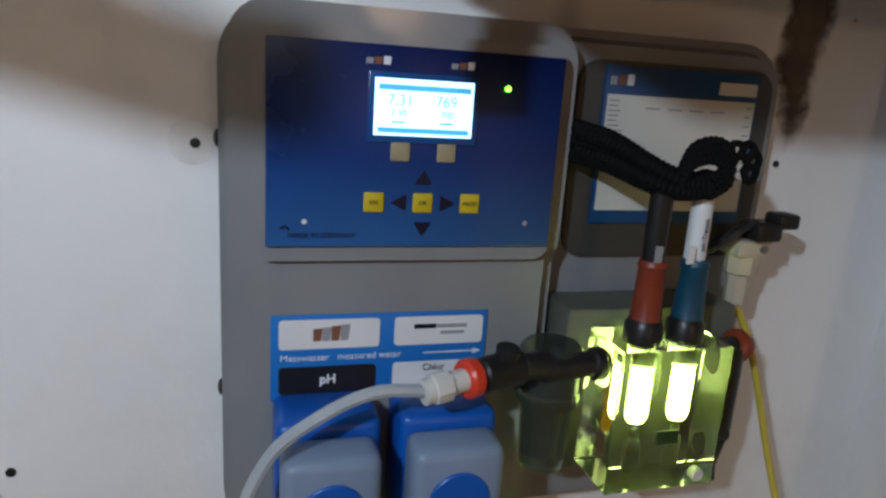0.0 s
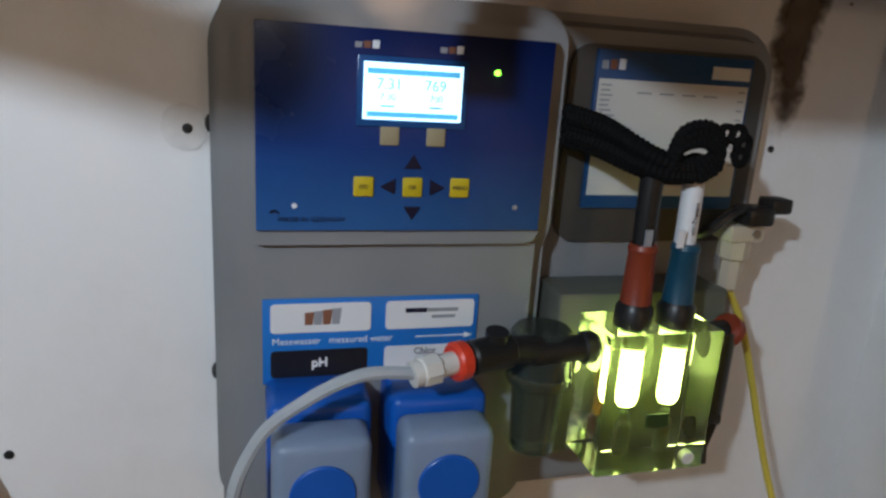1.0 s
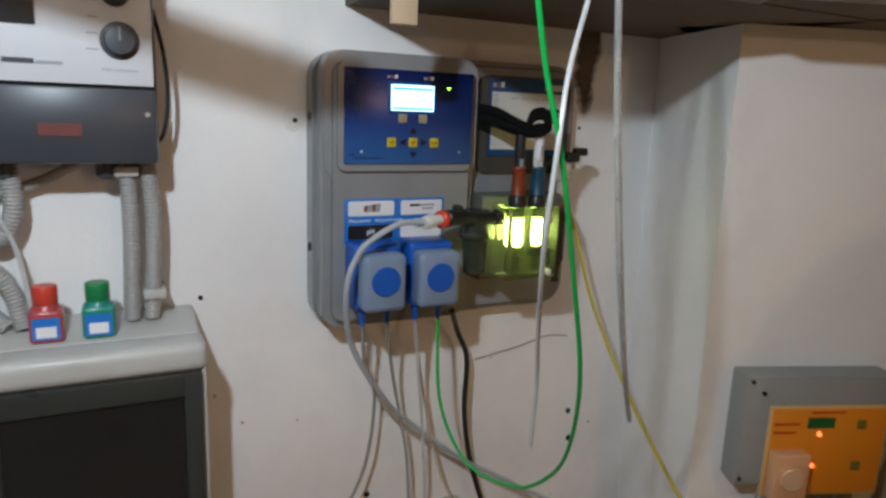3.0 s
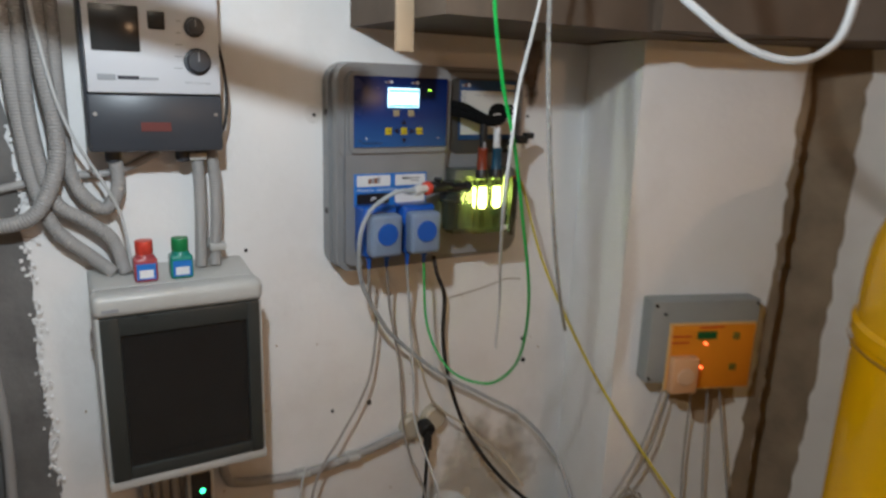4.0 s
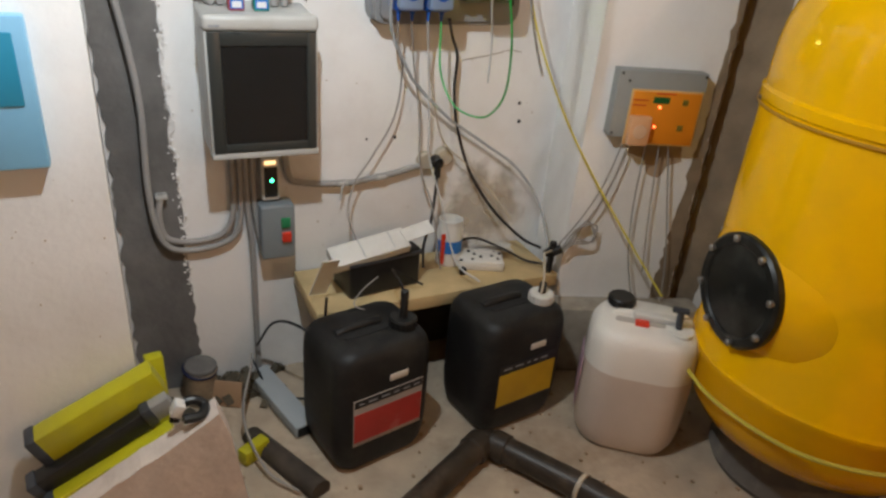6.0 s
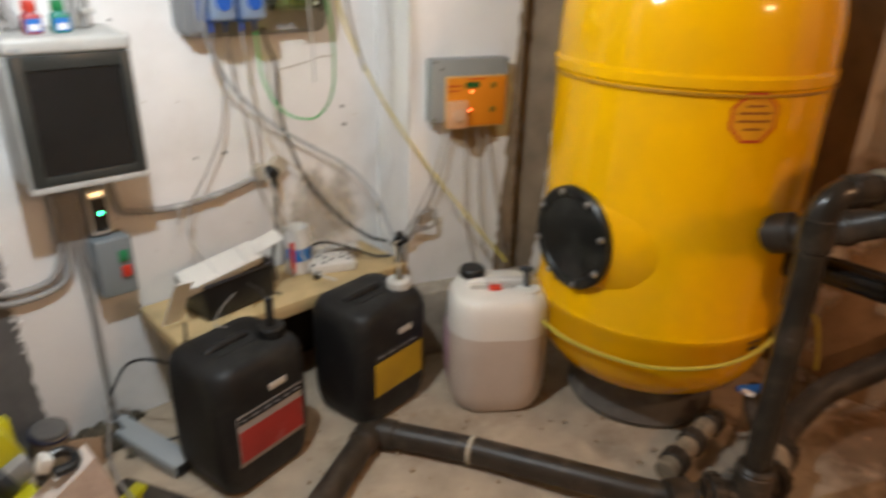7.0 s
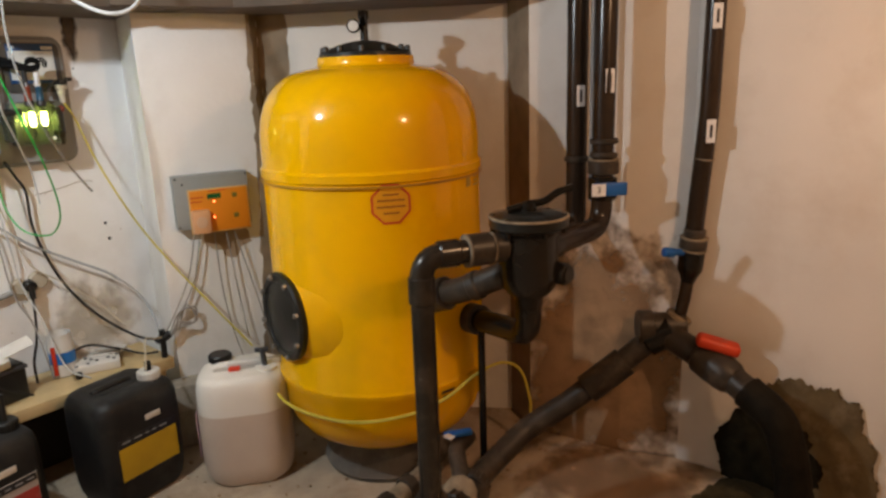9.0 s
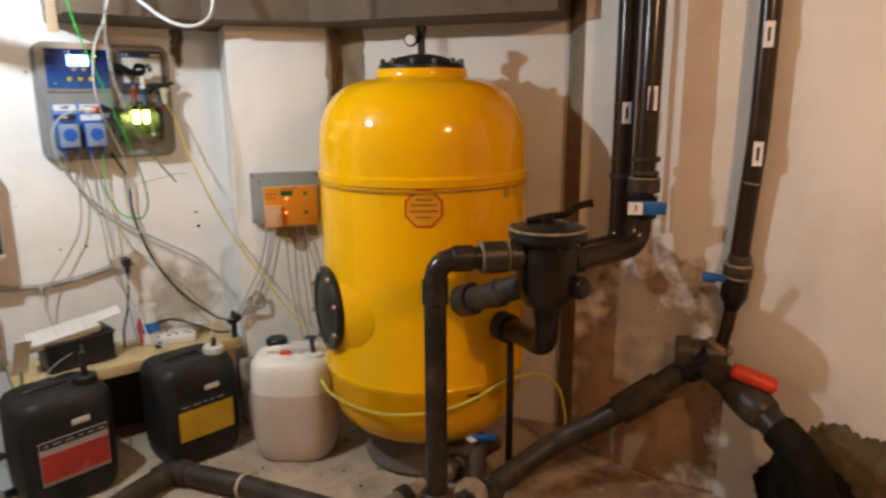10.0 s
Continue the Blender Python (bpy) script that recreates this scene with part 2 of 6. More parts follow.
def soft_stain_or_shade(name, colour, centre, radii, amount=0.8, scale=7.0, rough=0.85):
    """A stain or a painted shadow without a hard rim: it thins out from its middle, broken up by two noises."""
    m = mat(name, colour, rough, var=0.3, scale=scale * 2)
    nt = m.node_tree
    nd, ln = nt.nodes, nt.links
    co = nd.new("ShaderNodeTexCoord")
    sub = nd.new("ShaderNodeVectorMath")
    sub.operation = "SUBTRACT"
    sub.inputs[1].default_value = centre
    ln.new(co.outputs["Object"], sub.inputs[0])
    dv = nd.new("ShaderNodeVectorMath")
    dv.operation = "DIVIDE"
    dv.inputs[1].default_value = radii
    ln.new(sub.outputs[0], dv.inputs[0])
    le = nd.new("ShaderNodeVectorMath")
    le.operation = "LENGTH"
    ln.new(dv.outputs[0], le.inputs[0])
    no = nd.new("ShaderNodeTexNoise")
    no.inputs["Scale"].default_value = scale
    no.inputs["Detail"].default_value = 8
    no.inputs["Roughness"].default_value = 0.65
    ln.new(co.outputs["Object"], no.inputs["Vector"])
    ad = nd.new("ShaderNodeMath")
    ad.operation = "MULTIPLY_ADD"
    ad.inputs[1].default_value = 1.5
    ln.new(no.outputs["Fac"], ad.inputs[0])
    ln.new(le.outputs["Value"], ad.inputs[2])
    mr = nd.new("ShaderNodeMapRange")
    mr.interpolation_type = "SMOOTHSTEP"
    mr.inputs["From Min"].default_value, mr.inputs["From Max"].default_value = 1.65, 1.1
    mr.inputs["To Min"].default_value, mr.inputs["To Max"].default_value = 0.0, amount
    ln.new(ad.outputs[0], mr.inputs["Value"])
    ln.new(mr.outputs["Result"], nd["Principled BSDF"].inputs["Alpha"])
    return m


WOOD_RAW = mat("raw_wood_strip", (0.48, 0.36, 0.24), 0.6, var=0.15)


# ---- builders ----
def part(name, bm, material, parent=None, label="", smooth=True):
    me = bpy.data.meshes.new(name)
    bm.normal_update()
    bm.to_mesh(me)
    bm.free()
    me.materials.append(material)
    if smooth:
        for p in me.polygons:
            p.use_smooth = True
        me.set_sharp_from_angle(angle=radians(35))
    ob = new(name, me)
    if parent:
        ob.parent = parent
    if label:
        ob["label"] = label
    return ob


def thing(name, label, category, group="", place=(0, 0, 0), turn=0.0, kind=""):
    ob = new(name)
    ob.empty_display_size = 0.05
    ob.location = place
    ob.rotation_euler = (0, 0, radians(turn))
    return tagged(ob, label, category, group, kind)


def add_box(bm, x0, x1, y0, y1, z0, z1, bevel=0.0, seg=2, m=None):
    r = bmesh.ops.create_cube(bm, size=1.0)
    vs = r["verts"]
    for v in vs:
        v.co = Vector(((x0 + x1) / 2 + v.co.x * (x1 - x0), (y0 + y1) / 2 + v.co.y * (y1 - y0), (z0 + z1) / 2 + v.co.z * (z1 - z0)))
    if bevel:
        es = list({e for v in vs for e in v.link_edges})
        r = bmesh.ops.bevel(bm, geom=es, offset=bevel, segments=seg, affect="EDGES", profile=0.5)
        vs = list({v for v in vs if v.is_valid} | set(r["verts"]))
    if m is not None:
        for v in vs:
            v.co = m @ v.co
    return bm


def box(x0, x1, y0, y1, z0, z1, bevel=0.0, seg=2, m=None):
    return add_box(bmesh.new(), x0, x1, y0, y1, z0, z1, bevel, seg, m)


def add_lathe(bm, profile, n=40, m=None, cap=True):
    rings = []
    for r, z in profile:
        ring = []
        for i in range(n):
            a = 2 * math.pi * i / n
            co = Vector((r * math.cos(a), r * math.sin(a), z))
            ring.append(bm.verts.new(m @ co if m is not None else co))
        rings.append(ring)
    for a, b in zip(rings, rings[1:]):
        for i in range(n):
            bm.faces.new((a[i], a[(i + 1) % n], b[(i + 1) % n], b[i]))
    if cap:
        bm.faces.new(list(reversed(rings[0])))
        bm.faces.new(rings[-1])
    return bm


def lathe(profile, n=40, m=None, cap=True):
    return add_lathe(bmesh.new(), profile, n, m, cap)


def axis(p0, p1):
    """A matrix that takes z to the way from p0 to p1, with its origin at p0."""
    p0, p1 = Vector(p0), Vector(p1)
    return Matrix.Translation(p0) @ (p1 - p0).to_track_quat("Z", "Y").to_matrix().to_4x4()


def rod(p0, p1, r, n=24, bevel=0.0):
    h = (Vector(p1) - Vector(p0)).length
    prof = [(r, 0), (r, h)] if not bevel else [(r - bevel, 0), (r, bevel), (r, h - bevel), (r - bevel, h)]
    return lathe(prof, n, axis(p0, p1))


def add_rod(bm, p0, p1, r, n=24, bevel=0.0):
    h = (Vector(p1) - Vector(p0)).length
    prof = [(r, 0), (r, h)] if not bevel else [(r - bevel, 0), (r, bevel), (r, h - bevel), (r - bevel, h)]
    return add_lathe(bm, prof, n, axis(p0, p1))


def spline(pts, per=8):
    pts = [Vector(p) for p in pts]
    q = [2 * pts[0] - pts[1]] + pts + [2 * pts[-1] - pts[-2]]
    out = []
    for i in range(1, len(q) - 2):
        for k in range(per):
            t = k / per
            a, b, c, d = q[i - 1], q[i], q[i + 1], q[i + 2]
            out.append(0.5 * ((2 * b) + (c - a) * t + (2 * a - 5 * b + 4 * c - d) * t * t + (3 * b - a - 3 * c + d) * t ** 3))
    return out + [pts[-1]]


def fillet(pts, radius, per=6):
    """A path of straight runs with rounded bends."""
    pts = [Vector(p) for p in pts]
    out = [pts[0]]
    for a, b, c in zip(pts, pts[1:], pts[2:]):
        u, v = (a - b), (c - b)
        ra = min(radius, u.length * 0.45, v.length * 0.45)
        p, q = b + u.normalized() * ra, b + v.normalized() * ra
        for k in range(per + 1):
            t = k / per
            out.append(p * (1 - t) ** 2 + b * 2 * t * (1 - t) + q * t * t)
    return out + [pts[-1]]


def add_sweep(bm, path, r, n=10, ripple=0.0, step=0):
    prev = None
    up = Vector((0, 0, 1))
    last = None
    for i, p in enumerate(path):
        d = (path[min(i + 1, len(path) - 1)] - path[max(i - 1, 0)]).normalized()
        if last is None:
            side = d.cross(up)
            if side.length < 0.1:
                side = d.cross(Vector((0, 1, 0)))
            side.normalize()
        else:
            side = (last - d * last.dot(d)).normalized()
        last = side
        b = side.cross(d)
        rr = r * (1 + (ripple if i % 2 else -ripple)) if ripple else r
        ring = [bm.verts.new(p + side * (rr * math.cos(2 * math.pi * k / n)) + b * (rr * math.sin(2 * math.pi * k / n))) for k in range(n)]
        if prev:
            for k in range(n):
                bm.faces.new((prev[k], ring[k], ring[(k + 1) % n], prev[(k + 1) % n]))
        else:
            bm.faces.new(ring)
        prev = ring
    bm.faces.new(list(reversed(prev)))
    return bm


def sweep(path, r, n=10, ripple=0.0):
    return add_sweep(bmesh.new(), path, r, n, ripple)


def resample(path, step):
    out, left = [path[0]], step
    for a, b in zip(path, path[1:]):
        d = (b - a).length
        s = left
        while s < d:
            out.append(a + (b - a) * (s / d))
            s += step
        left = s - d
    return out


def cable(name, pts, r, material, label, category="cable", group="", straight=False):
    path = fillet(pts, straight) if straight else spline(pts, 10)
    return tagged(part(name, sweep(path, r, 8), material), label, category, group)


def corrugated(name, pts, r, label, group="corrugated conduits", material=None):
    path = resample(spline(pts, 40), r * 0.22)
    return tagged(part(name, sweep(path, r, 12, 0.045), material or CONDUIT), label, "conduit", group)


def text_part(name, words, size, place, material, parent, rot=(90, 0, 0), align="CENTER", bold=0.0):
    cu = bpy.data.curves.new(name, "FONT")
    cu.body, cu.size, cu.align_x, cu.align_y, cu.extrude, cu.offset = words, size, align, "CENTER", 0.0003, bold
    tmp = bpy.data.objects.new(name, cu)
    scene.collection.objects.link(tmp)
    dg = bpy.context.evaluated_depsgraph_get()
    me = bpy.data.meshes.new_from_object(tmp.evaluated_get(dg))
    bpy.data.objects.remove(tmp)
    bpy.data.curves.remove(cu)
    me.materials.clear()
    me.materials.append(material)
    ob = new(name, me)
    ob.parent = parent
    ob.location = place
    ob.rotation_euler = [radians(a) for a in rot]
    return ob


def poly_plate(points, y, thick, m=None):
    """A flat plate with a polygon outline in x, z; its front at y, its back at y + thick."""
    bm = bmesh.new()
    f = [bm.verts.new((x, y, z)) for x, z in points]
    b = [bm.verts.new((x, y + thick, z)) for x, z in points]
    bm.faces.new(f)
    bm.faces.new(list(reversed(b)))
    n = len(points)
    for i in range(n):
        bm.faces.new((f[i], b[i], b[(i + 1) % n], f[(i + 1) % n]))
    bmesh.ops.recalc_face_normals(bm, faces=bm.faces)
    if m is not None:
        bm.transform(m)
    return bm


def round_rect(x0, x1, z0, z1, r, n=6):
    out = []
    for cx, cz, a0 in ((x1 - r, z1 - r, 0), (x0 + r, z1 - r, 90), (x0 + r, z0 + r, 180), (x1 - r, z0 + r, 270)):
        for k in range(n + 1):
            a = radians(a0 + 90 * k / n)
            out.append((cx + r * math.cos(a), cz + r * math.sin(a)))
    return out


def ragged(points, step, amp, seed):
    """The outline with its edges broken up."""
    rnd = random.Random(seed)
    out = []
    for (x0, z0), (x1, z1) in zip(points, points[1:] + points[:1]):
        d = math.hypot(x1 - x0, z1 - z0)
        n = max(1, int(d / step))
        for k in range(n):
            t = k / n
            o = rnd.uniform(-amp, amp) if k else 0
            out.append((x0 + (x1 - x0) * t + o * (z1 - z0) / d, z0 + (z1 - z0) * t - o * (x1 - x0) / d))
    return out


# ---- the room ----
def wall(name, p0, p1, material, z0=0.0, z1=2.1, thick=0.12, label="", lap=0.0):
    (ax, ay), (bx, by) = p0, p1
    d = Vector((bx - ax, by - ay, 0))
    ob = part(name, box(-lap, d.length + lap, 0, thick, z0, z1), material, smooth=False)
    ob.location = (ax, ay, 0)
    ob.rotation_euler = (0, 0, math.atan2(d.y, d.x))
    return tagged(ob, label or "white painted rough plaster wall with stains", "wall", kind="structure")


bm = bmesh.new()
bmesh.ops.create_grid(bm, x_segments=90, y_segments=90, size=1.0)
for v in bm.verts:
    v.co = Vector((v.co.x * 2.1 - 0.05, v.co.y * 2.35 - 2.0, 0))
    v.co.z = 0.004 * noise.noise(v.co * 6) + 0.003 * noise.noise(v.co * 17) - 0.002
tagged(part("floor", bm, FLOOR), "dusty stained beige concrete floor", "floor", kind="structure")
tagged(part("ceiling", box(-2.1, 2.0, -4.4, 0.3, 2.1, 2.2), CEIL), "plain brown boarded ceiling", "ceiling", kind="structure")
wall("wall_west_front", (-1.9, -0.41), (-0.764, -0.41), WALL)
wall("wall_west_return", (-0.768, -0.404), (-0.768, 0.0), CONCRETE, label="bare grey concrete return of the wall")
wall("wall_north", (-0.88, 0.0), (0.70, 0.0), WALL)
wall("pilaster_side", (0.70, 0.0), (0.63, -0.266), WALL, thick=0.06)
wall("pilaster_front", (0.63, -0.266), (1.03, -0.41), WALL, thick=0.10)
wall("pilaster_return", (1.03, -0.41), (1.095, -0.365), RENDER, thick=0.05, label="bare brown rendered edge of the pilaster")
wall("wall_corner", (1.095, -0.365), (1.64, -1.22), WALL_E)
wall("wall_east_joint", (1.64, -1.22), (1.545, -1.38), RENDER, thick=0.05, label="bare grey joint between two walls")
wall("wall_east_1", (1.545, -1.38), (1.60, -1.75), WALL_E)
wall("wall_east_2", (1.60, -1.75), (1.675, -1.95), WALL_E)
wall("wall_east_3", (1.675, -1.95), (1.74, -4.2), WALL_E)
# unseen walls that close the room, brown to tint the bounced light
wall("wall_south", (1.8, -4.2), (-1.95, -4.2), WALL_BACK)
wall("wall_west", (-1.9, -4.2), (-1.9, -0.41), WALL_BACK)
tagged(part("soffit_north", box(0.03, 0.75, -0.41, 0.0, 1.70, 2.1), SOFFIT), "dark brown boarded beam casing above the wall", "soffit", kind="structure")
sf = part("soffit_corner", box(-0.45, 1.02, -0.32, -0.002, 1.70, 2.1), SOFFIT)
sf.location, sf.rotation_euler = (1.095, -0.365, 0), (0, 0, math.atan2(-0.855, 0.545))
tagged(sf, "dark brown boarded beam casing over the corner", "soffit", kind="structure")


# ---- filter tank ----
TX, TY, TR = 1.072, -1.017, 0.384


def filter_tank():
    t = thing("filter_tank", "glossy yellow fibreglass sand filter tank with black lid", "filter tank", place=(TX, TY, 0))
    prof = [(0.20, 0.13), (0.27, 0.155), (0.33, 0.20), (0.362, 0.25), (0.376, 0.30), (0.383, 0.385), (0.391, 0.398), (0.392, 0.416), (0.384, 0.428), (0.384, 1.12)]
    prof += [(0.391, 1.125), (0.392, 1.15), (0.384, 1.158)]
    dome = spline([(0.384, 0, 1.17), (0.384, 0, 1.21), (0.382, 0, 1.26), (0.372, 0, 1.325), (0.343, 0, 1.392), (0.288, 0, 1.446), (0.228, 0, 1.470), (0.180, 0, 1.479), (0.168, 0, 1.486), (0.166, 0, 1.51)], 4)
    prof += [(v.x, v.z) for v in dome]
    part("shell", lathe(prof, 96), TANK_Y, t)
    part("seam", lathe([(0.3925, 1.108), (0.3935, 1.112), (0.3925, 1.116)], 96, cap=False), mat("seam_line", (0.42, 0.20, 0.004), 0.5), t)
    part("base_ring", lathe([(0.24, 0.0), (0.25, 0.02), (0.23, 0.06), (0.21, 0.14)], 48), mat("dark_base_ring", (0.13, 0.115, 0.10), 0.8, var=0.3, bump=0.4, dirt=(0.25, 0.22, 0.18), dirt_amount=0.6, dirt_scale=14), t, "dusty dark base ring")
    lid = part("lid", lathe([(0.172, 1.548), (0.176, 1.552), (0.176, 1.572), (0.168, 1.578), (0.15, 1.582), (0.10, 1.602), (0.05, 1.612), (0.03, 1.614)], 64), TANK_LID, t, "dusty black flanged lid")
    lid.location.z, lid.scale = -0.05, (0.90, 0.90, 1.0)
    for k in range(12):
        a = 2 * math.pi * k / 12 + 0.2
        part("bolt", lathe([(0.011, 1.57), (0.011, 1.592), (0.006, 1.596)], 8, Matrix.Translation((0.162 * math.cos(a), 0.162 * math.sin(a), 0))), TANK_LID, lid)
    vent = part("air_vent", add_rod(rod((0.0, 0, 1.60), (0.0, 0, 1.69), 0.014), (0, 0, 1.665), (-0.03, -0.025, 1.70), 0.012), VALVE_BLACK, t, "black air bleed valve")
    vent.location.z = -0.05
    part("vent_cap", rod((0, 0, 1.685), (0.0, 0, 1.712), 0.019, 12, 0.003), VALVE_BLACK, vent)
    g = part("pressure_gauge", add_rod(rod((-0.028, 0.020, 1.662), (-0.046, 0.004, 1.662), 0.023, 24, 0.003), (0, 0, 1.662), (-0.034, 0.02, 1.662), 0.008, 10), VALVE_BLACK, vent, "small round pressure gauge")
    part("gauge_face", rod((-0.0455, 0.0045, 1.662), (-0.0475, 0.0027, 1.662), 0.018, 24), WHITE_PLASTIC, g, "white gauge face")
    # side manhole, facing along -x
    c = Vector((0.70 - TX, -0.935 - TY, 0.655))
    d = Vector((c.x, c.y, 0)).normalized()
    m = axis(d * 0.262 + Vector((0, 0, c.z)), d * 0.5 + Vector((0, 0, c.z)))
    part("manhole_neck", lathe([(0.245, 0.035), (0.215, 0.072), (0.180, 0.098), (0.158, 0.110), (0.150, 0.118)], 56, m), TANK_Y, t)
    hole = part("manhole_cover", lathe([(0.152, 0.112), (0.156, 0.118), (0.156, 0.134), (0.148, 0.141), (0.128, 0.141), (0.122, 0.135), (0.05, 0.146), (0.01, 0.148)], 56, m), TANK_LID, t, "round black bolted manhole cover")
    for k in range(8):
        a = 2 * math.pi * k / 8 + 0.3
        part("bolt", lathe([(0.010, 0.138), (0.010, 0.150), (0.006, 0.153)], 8, m @ Matrix.Translation((0.140 * math.cos(a), 0.140 * math.sin(a), 0))), METAL, hole, "steel bolt")
    # eight-sided warning sticker laid on the shell
    for name, size, rad, material, lab in (("sticker_border", 0.068, 0.3855, STICKER_R, "red border of warning sticker"), ("sticker", 0.060, 0.3862, STICKER_O, "orange eight-sided warning sticker")):
        bm = bmesh.new()
        a0 = math.atan2(-1.283 - TY, 0.877 - TX)
        rings = [[bm.verts.new((0, 0, 0))]]
        def on(u, w):
            return Vector((rad * math.cos(a0 + u / rad), rad * math.sin(a0 + u / rad), 1.057 + w))
        rings[0][0].co = on(0, 0)
        outer = []
        for k in range(8):
            a, b = radians(22.5 + 45 * k), radians(67.5 + 45 * k)
            for q in range(3):
                f = q / 3
                outer.append(bm.verts.new(on(size * (math.cos(a) * (1 - f) + math.cos(b) * f), size * (math.sin(a) * (1 - f) + math.sin(b) * f))))
        for i in range(len(outer)):
            bm.faces.new((rings[0][0], outer[i], outer[(i + 1) % len(outer)]))
        part(name, bm, material, t, lab)
    for w, z in ((0.05, 0.03), (0.085, 0.012), (0.09, -0.008), (0.05, -0.028)):
        bm = bmesh.new()
        a0 = math.atan2(-1.283 - TY, 0.877 - TX)
        vs = [[bm.verts.new((0.3866 * math.cos(a0 + u), 0.3866 * math.sin(a0 + u), 1.057 + z + h)) for u in (-w / 0.77, 0, w / 0.77)] for h in (-0.003, 0.003)]
        for k in range(2):
            bm.faces.new((vs[0][k], vs[0][k + 1], vs[1][k + 1], vs[1][k]))
        part("print_line", bm, mat("brown_print", (0.30, 0.09, 0.01), 0.5), t)
    # faded maker's marks high on the side, and two dark stickers near the foot
    def shell_mark(name, deg, z, w, h, material, lab=""):
        bm = bmesh.new()
        us = [radians(deg) + w / 0.386 * (k / 4 - 0.5) for k in range(5)]
        vs = [[bm.verts.new((0.3864 * math.cos(u), 0.3864 * math.sin(u), z + q * h / 2)) for u in us] for q in (-1, 1)]
        for k in range(4):
            bm.faces.new((vs[0][k], vs[0][k + 1], vs[1][k + 1], vs[1][k]))
        part(name, bm, material, t, lab)
    faded = mat("faded_olive_print", (0.42, 0.27, 0.02), 0.4)
    shell_mark("maker_mark", -79, 1.092, 0.030, 0.034, faded, "faded olive print")
    for k in range(3):
        shell_mark("print_line", -69, 1.104 - 0.014 * k, 0.05, 0.008, faded)
    for z, w in ((0.388, 0.055), (0.366, 0.045)):
        shell_mark("dark_sticker", -100.5, z, w, 0.013, BLACK_FOIL, "small dark sticker")
    return t


filter_tank()


# ---- water controller on the north wall ----
def controller():
    t = thing("pool_controller", "grey wall-mounted pool dosing controller with lit blue display panel", "controller")
    pts = round_rect(-0.034, 0.470, 1.175, 1.628, 0.045)
    bm = poly_plate(pts, -0.045, 0.045)
    bmesh.ops.bevel(bm, geom=[e for e in bm.edges if all(v.co.y < -0.04 for v in e.verts)], offset=0.012, segments=3, affect="EDGES")
    part("housing", bm, GREY_ABS, t)
    bm = poly_plate(round_rect(-0.026, 0.240, 1.425, 1.626, 0.03), -0.092, 0.05)
    bmesh.ops.bevel(bm, geom=[e for e in bm.edges if all(v.co.y < -0.09 for v in e.verts)], offset=0.017, segments=6, affect="EDGES")
    part("display_housing", bm, GREY_ABS, t)
    bm = poly_plate(round_rect(-0.028, 0.238, 1.182, 1.618, 0.03), -0.084, 0.042)
    bmesh.ops.bevel(bm, geom=[e for e in bm.edges if all(v.co.y < -0.08 for v in e.verts)], offset=0.014, segments=4, affect="EDGES")
    part("pump_housing", bm, GREY_ABS, t)
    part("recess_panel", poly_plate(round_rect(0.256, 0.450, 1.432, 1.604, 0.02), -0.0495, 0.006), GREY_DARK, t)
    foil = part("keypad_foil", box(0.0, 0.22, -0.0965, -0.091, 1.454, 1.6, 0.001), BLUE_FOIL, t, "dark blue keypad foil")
    part("display_frame", box(0.070, 0.152, -0.0985, -0.096, 1.532, 1.582, 0.001), mat("display_window_blue", (0.016, 0.075, 0.24), 0.25), foil)
    lcd = part("display", box(0.0745, 0.1475, -0.0995, -0.098, 1.5375, 1.5775), LCD_GLOW, foil, "glowing white-blue display", False)
    part("display_bar", box(0.077, 0.145, -0.1002, -0.0994, 1.5695, 1.5735), LCD_BAR, foil, "", False)
    part("display_bar", box(0.077, 0.145, -0.1002, -0.0994, 1.5395, 1.5432), LCD_BAR, foil, "", False)
    for w, s, x, z in (("7.31", 0.011, 0.093, 1.5625), ("769", 0.011, 0.127, 1.5625), ("7.30", 0.007, 0.092, 1.5535), ("700", 0.007, 0.128, 1.5535)):
        text_part("digits", w, s, (x, -0.0999, z), LCD_TXT, foil)
    for x, w in ((0.092, 0.010), (0.128, 0.010)):
        part("digits", box(x - w / 2, x + w / 2, -0.1002, -0.0994, 1.5465, 1.548), LCD_TXT, foil, "", False)
    for x, z in ((0.095, 1.526), (0.130, 1.526)):
        part("button", box(x - 0.0072, x + 0.0072, -0.0985, -0.096, z - 0.0072, z + 0.0072, 0.0012), BEIGE_BTN, foil, "beige soft key")
    for x, words in ((0.077, "ESC"), (0.114, "OK"), (0.151, "MENU")):
        b = part("button", box(x - 0.0076, x + 0.0076, -0.0985, -0.096, 1.4805, 1.4955, 0.0012), YEL_BTN, foil, "yellow key")
        text_part("button_text", words, 0.0042, (x, -0.0988, 1.488), BLACK_INK, foil)
    for x, z, a in ((0.114, 1.5055, 0), (0.097, 1.488, 90), (0.1315, 1.488, -90), (0.1145, 1.4695, 180)):
        tri = [(0.0075 * math.cos(radians(90 + a + 120 * k)) + x, 0.0068 * math.sin(radians(90 + a + 120 * k)) + z) for k in range(3)]
        part("arrow_key", poly_plate(tri, -0.0978, 0.002), NAVY, foil, "", False)
    part("status_led", lathe([(0.0021, 0), (0.0021, 0.002), (0.001, 0.003)], 12, axis((0.1745, -0.0965, 1.575), (0.1745, -0.11, 1.575))), LED_GREEN, foil, "green-yellow status light")
    text_part("print", "MADE IN GERMANY", 0.0055, (0.040, -0.0968, 1.4625), NAVY, foil)
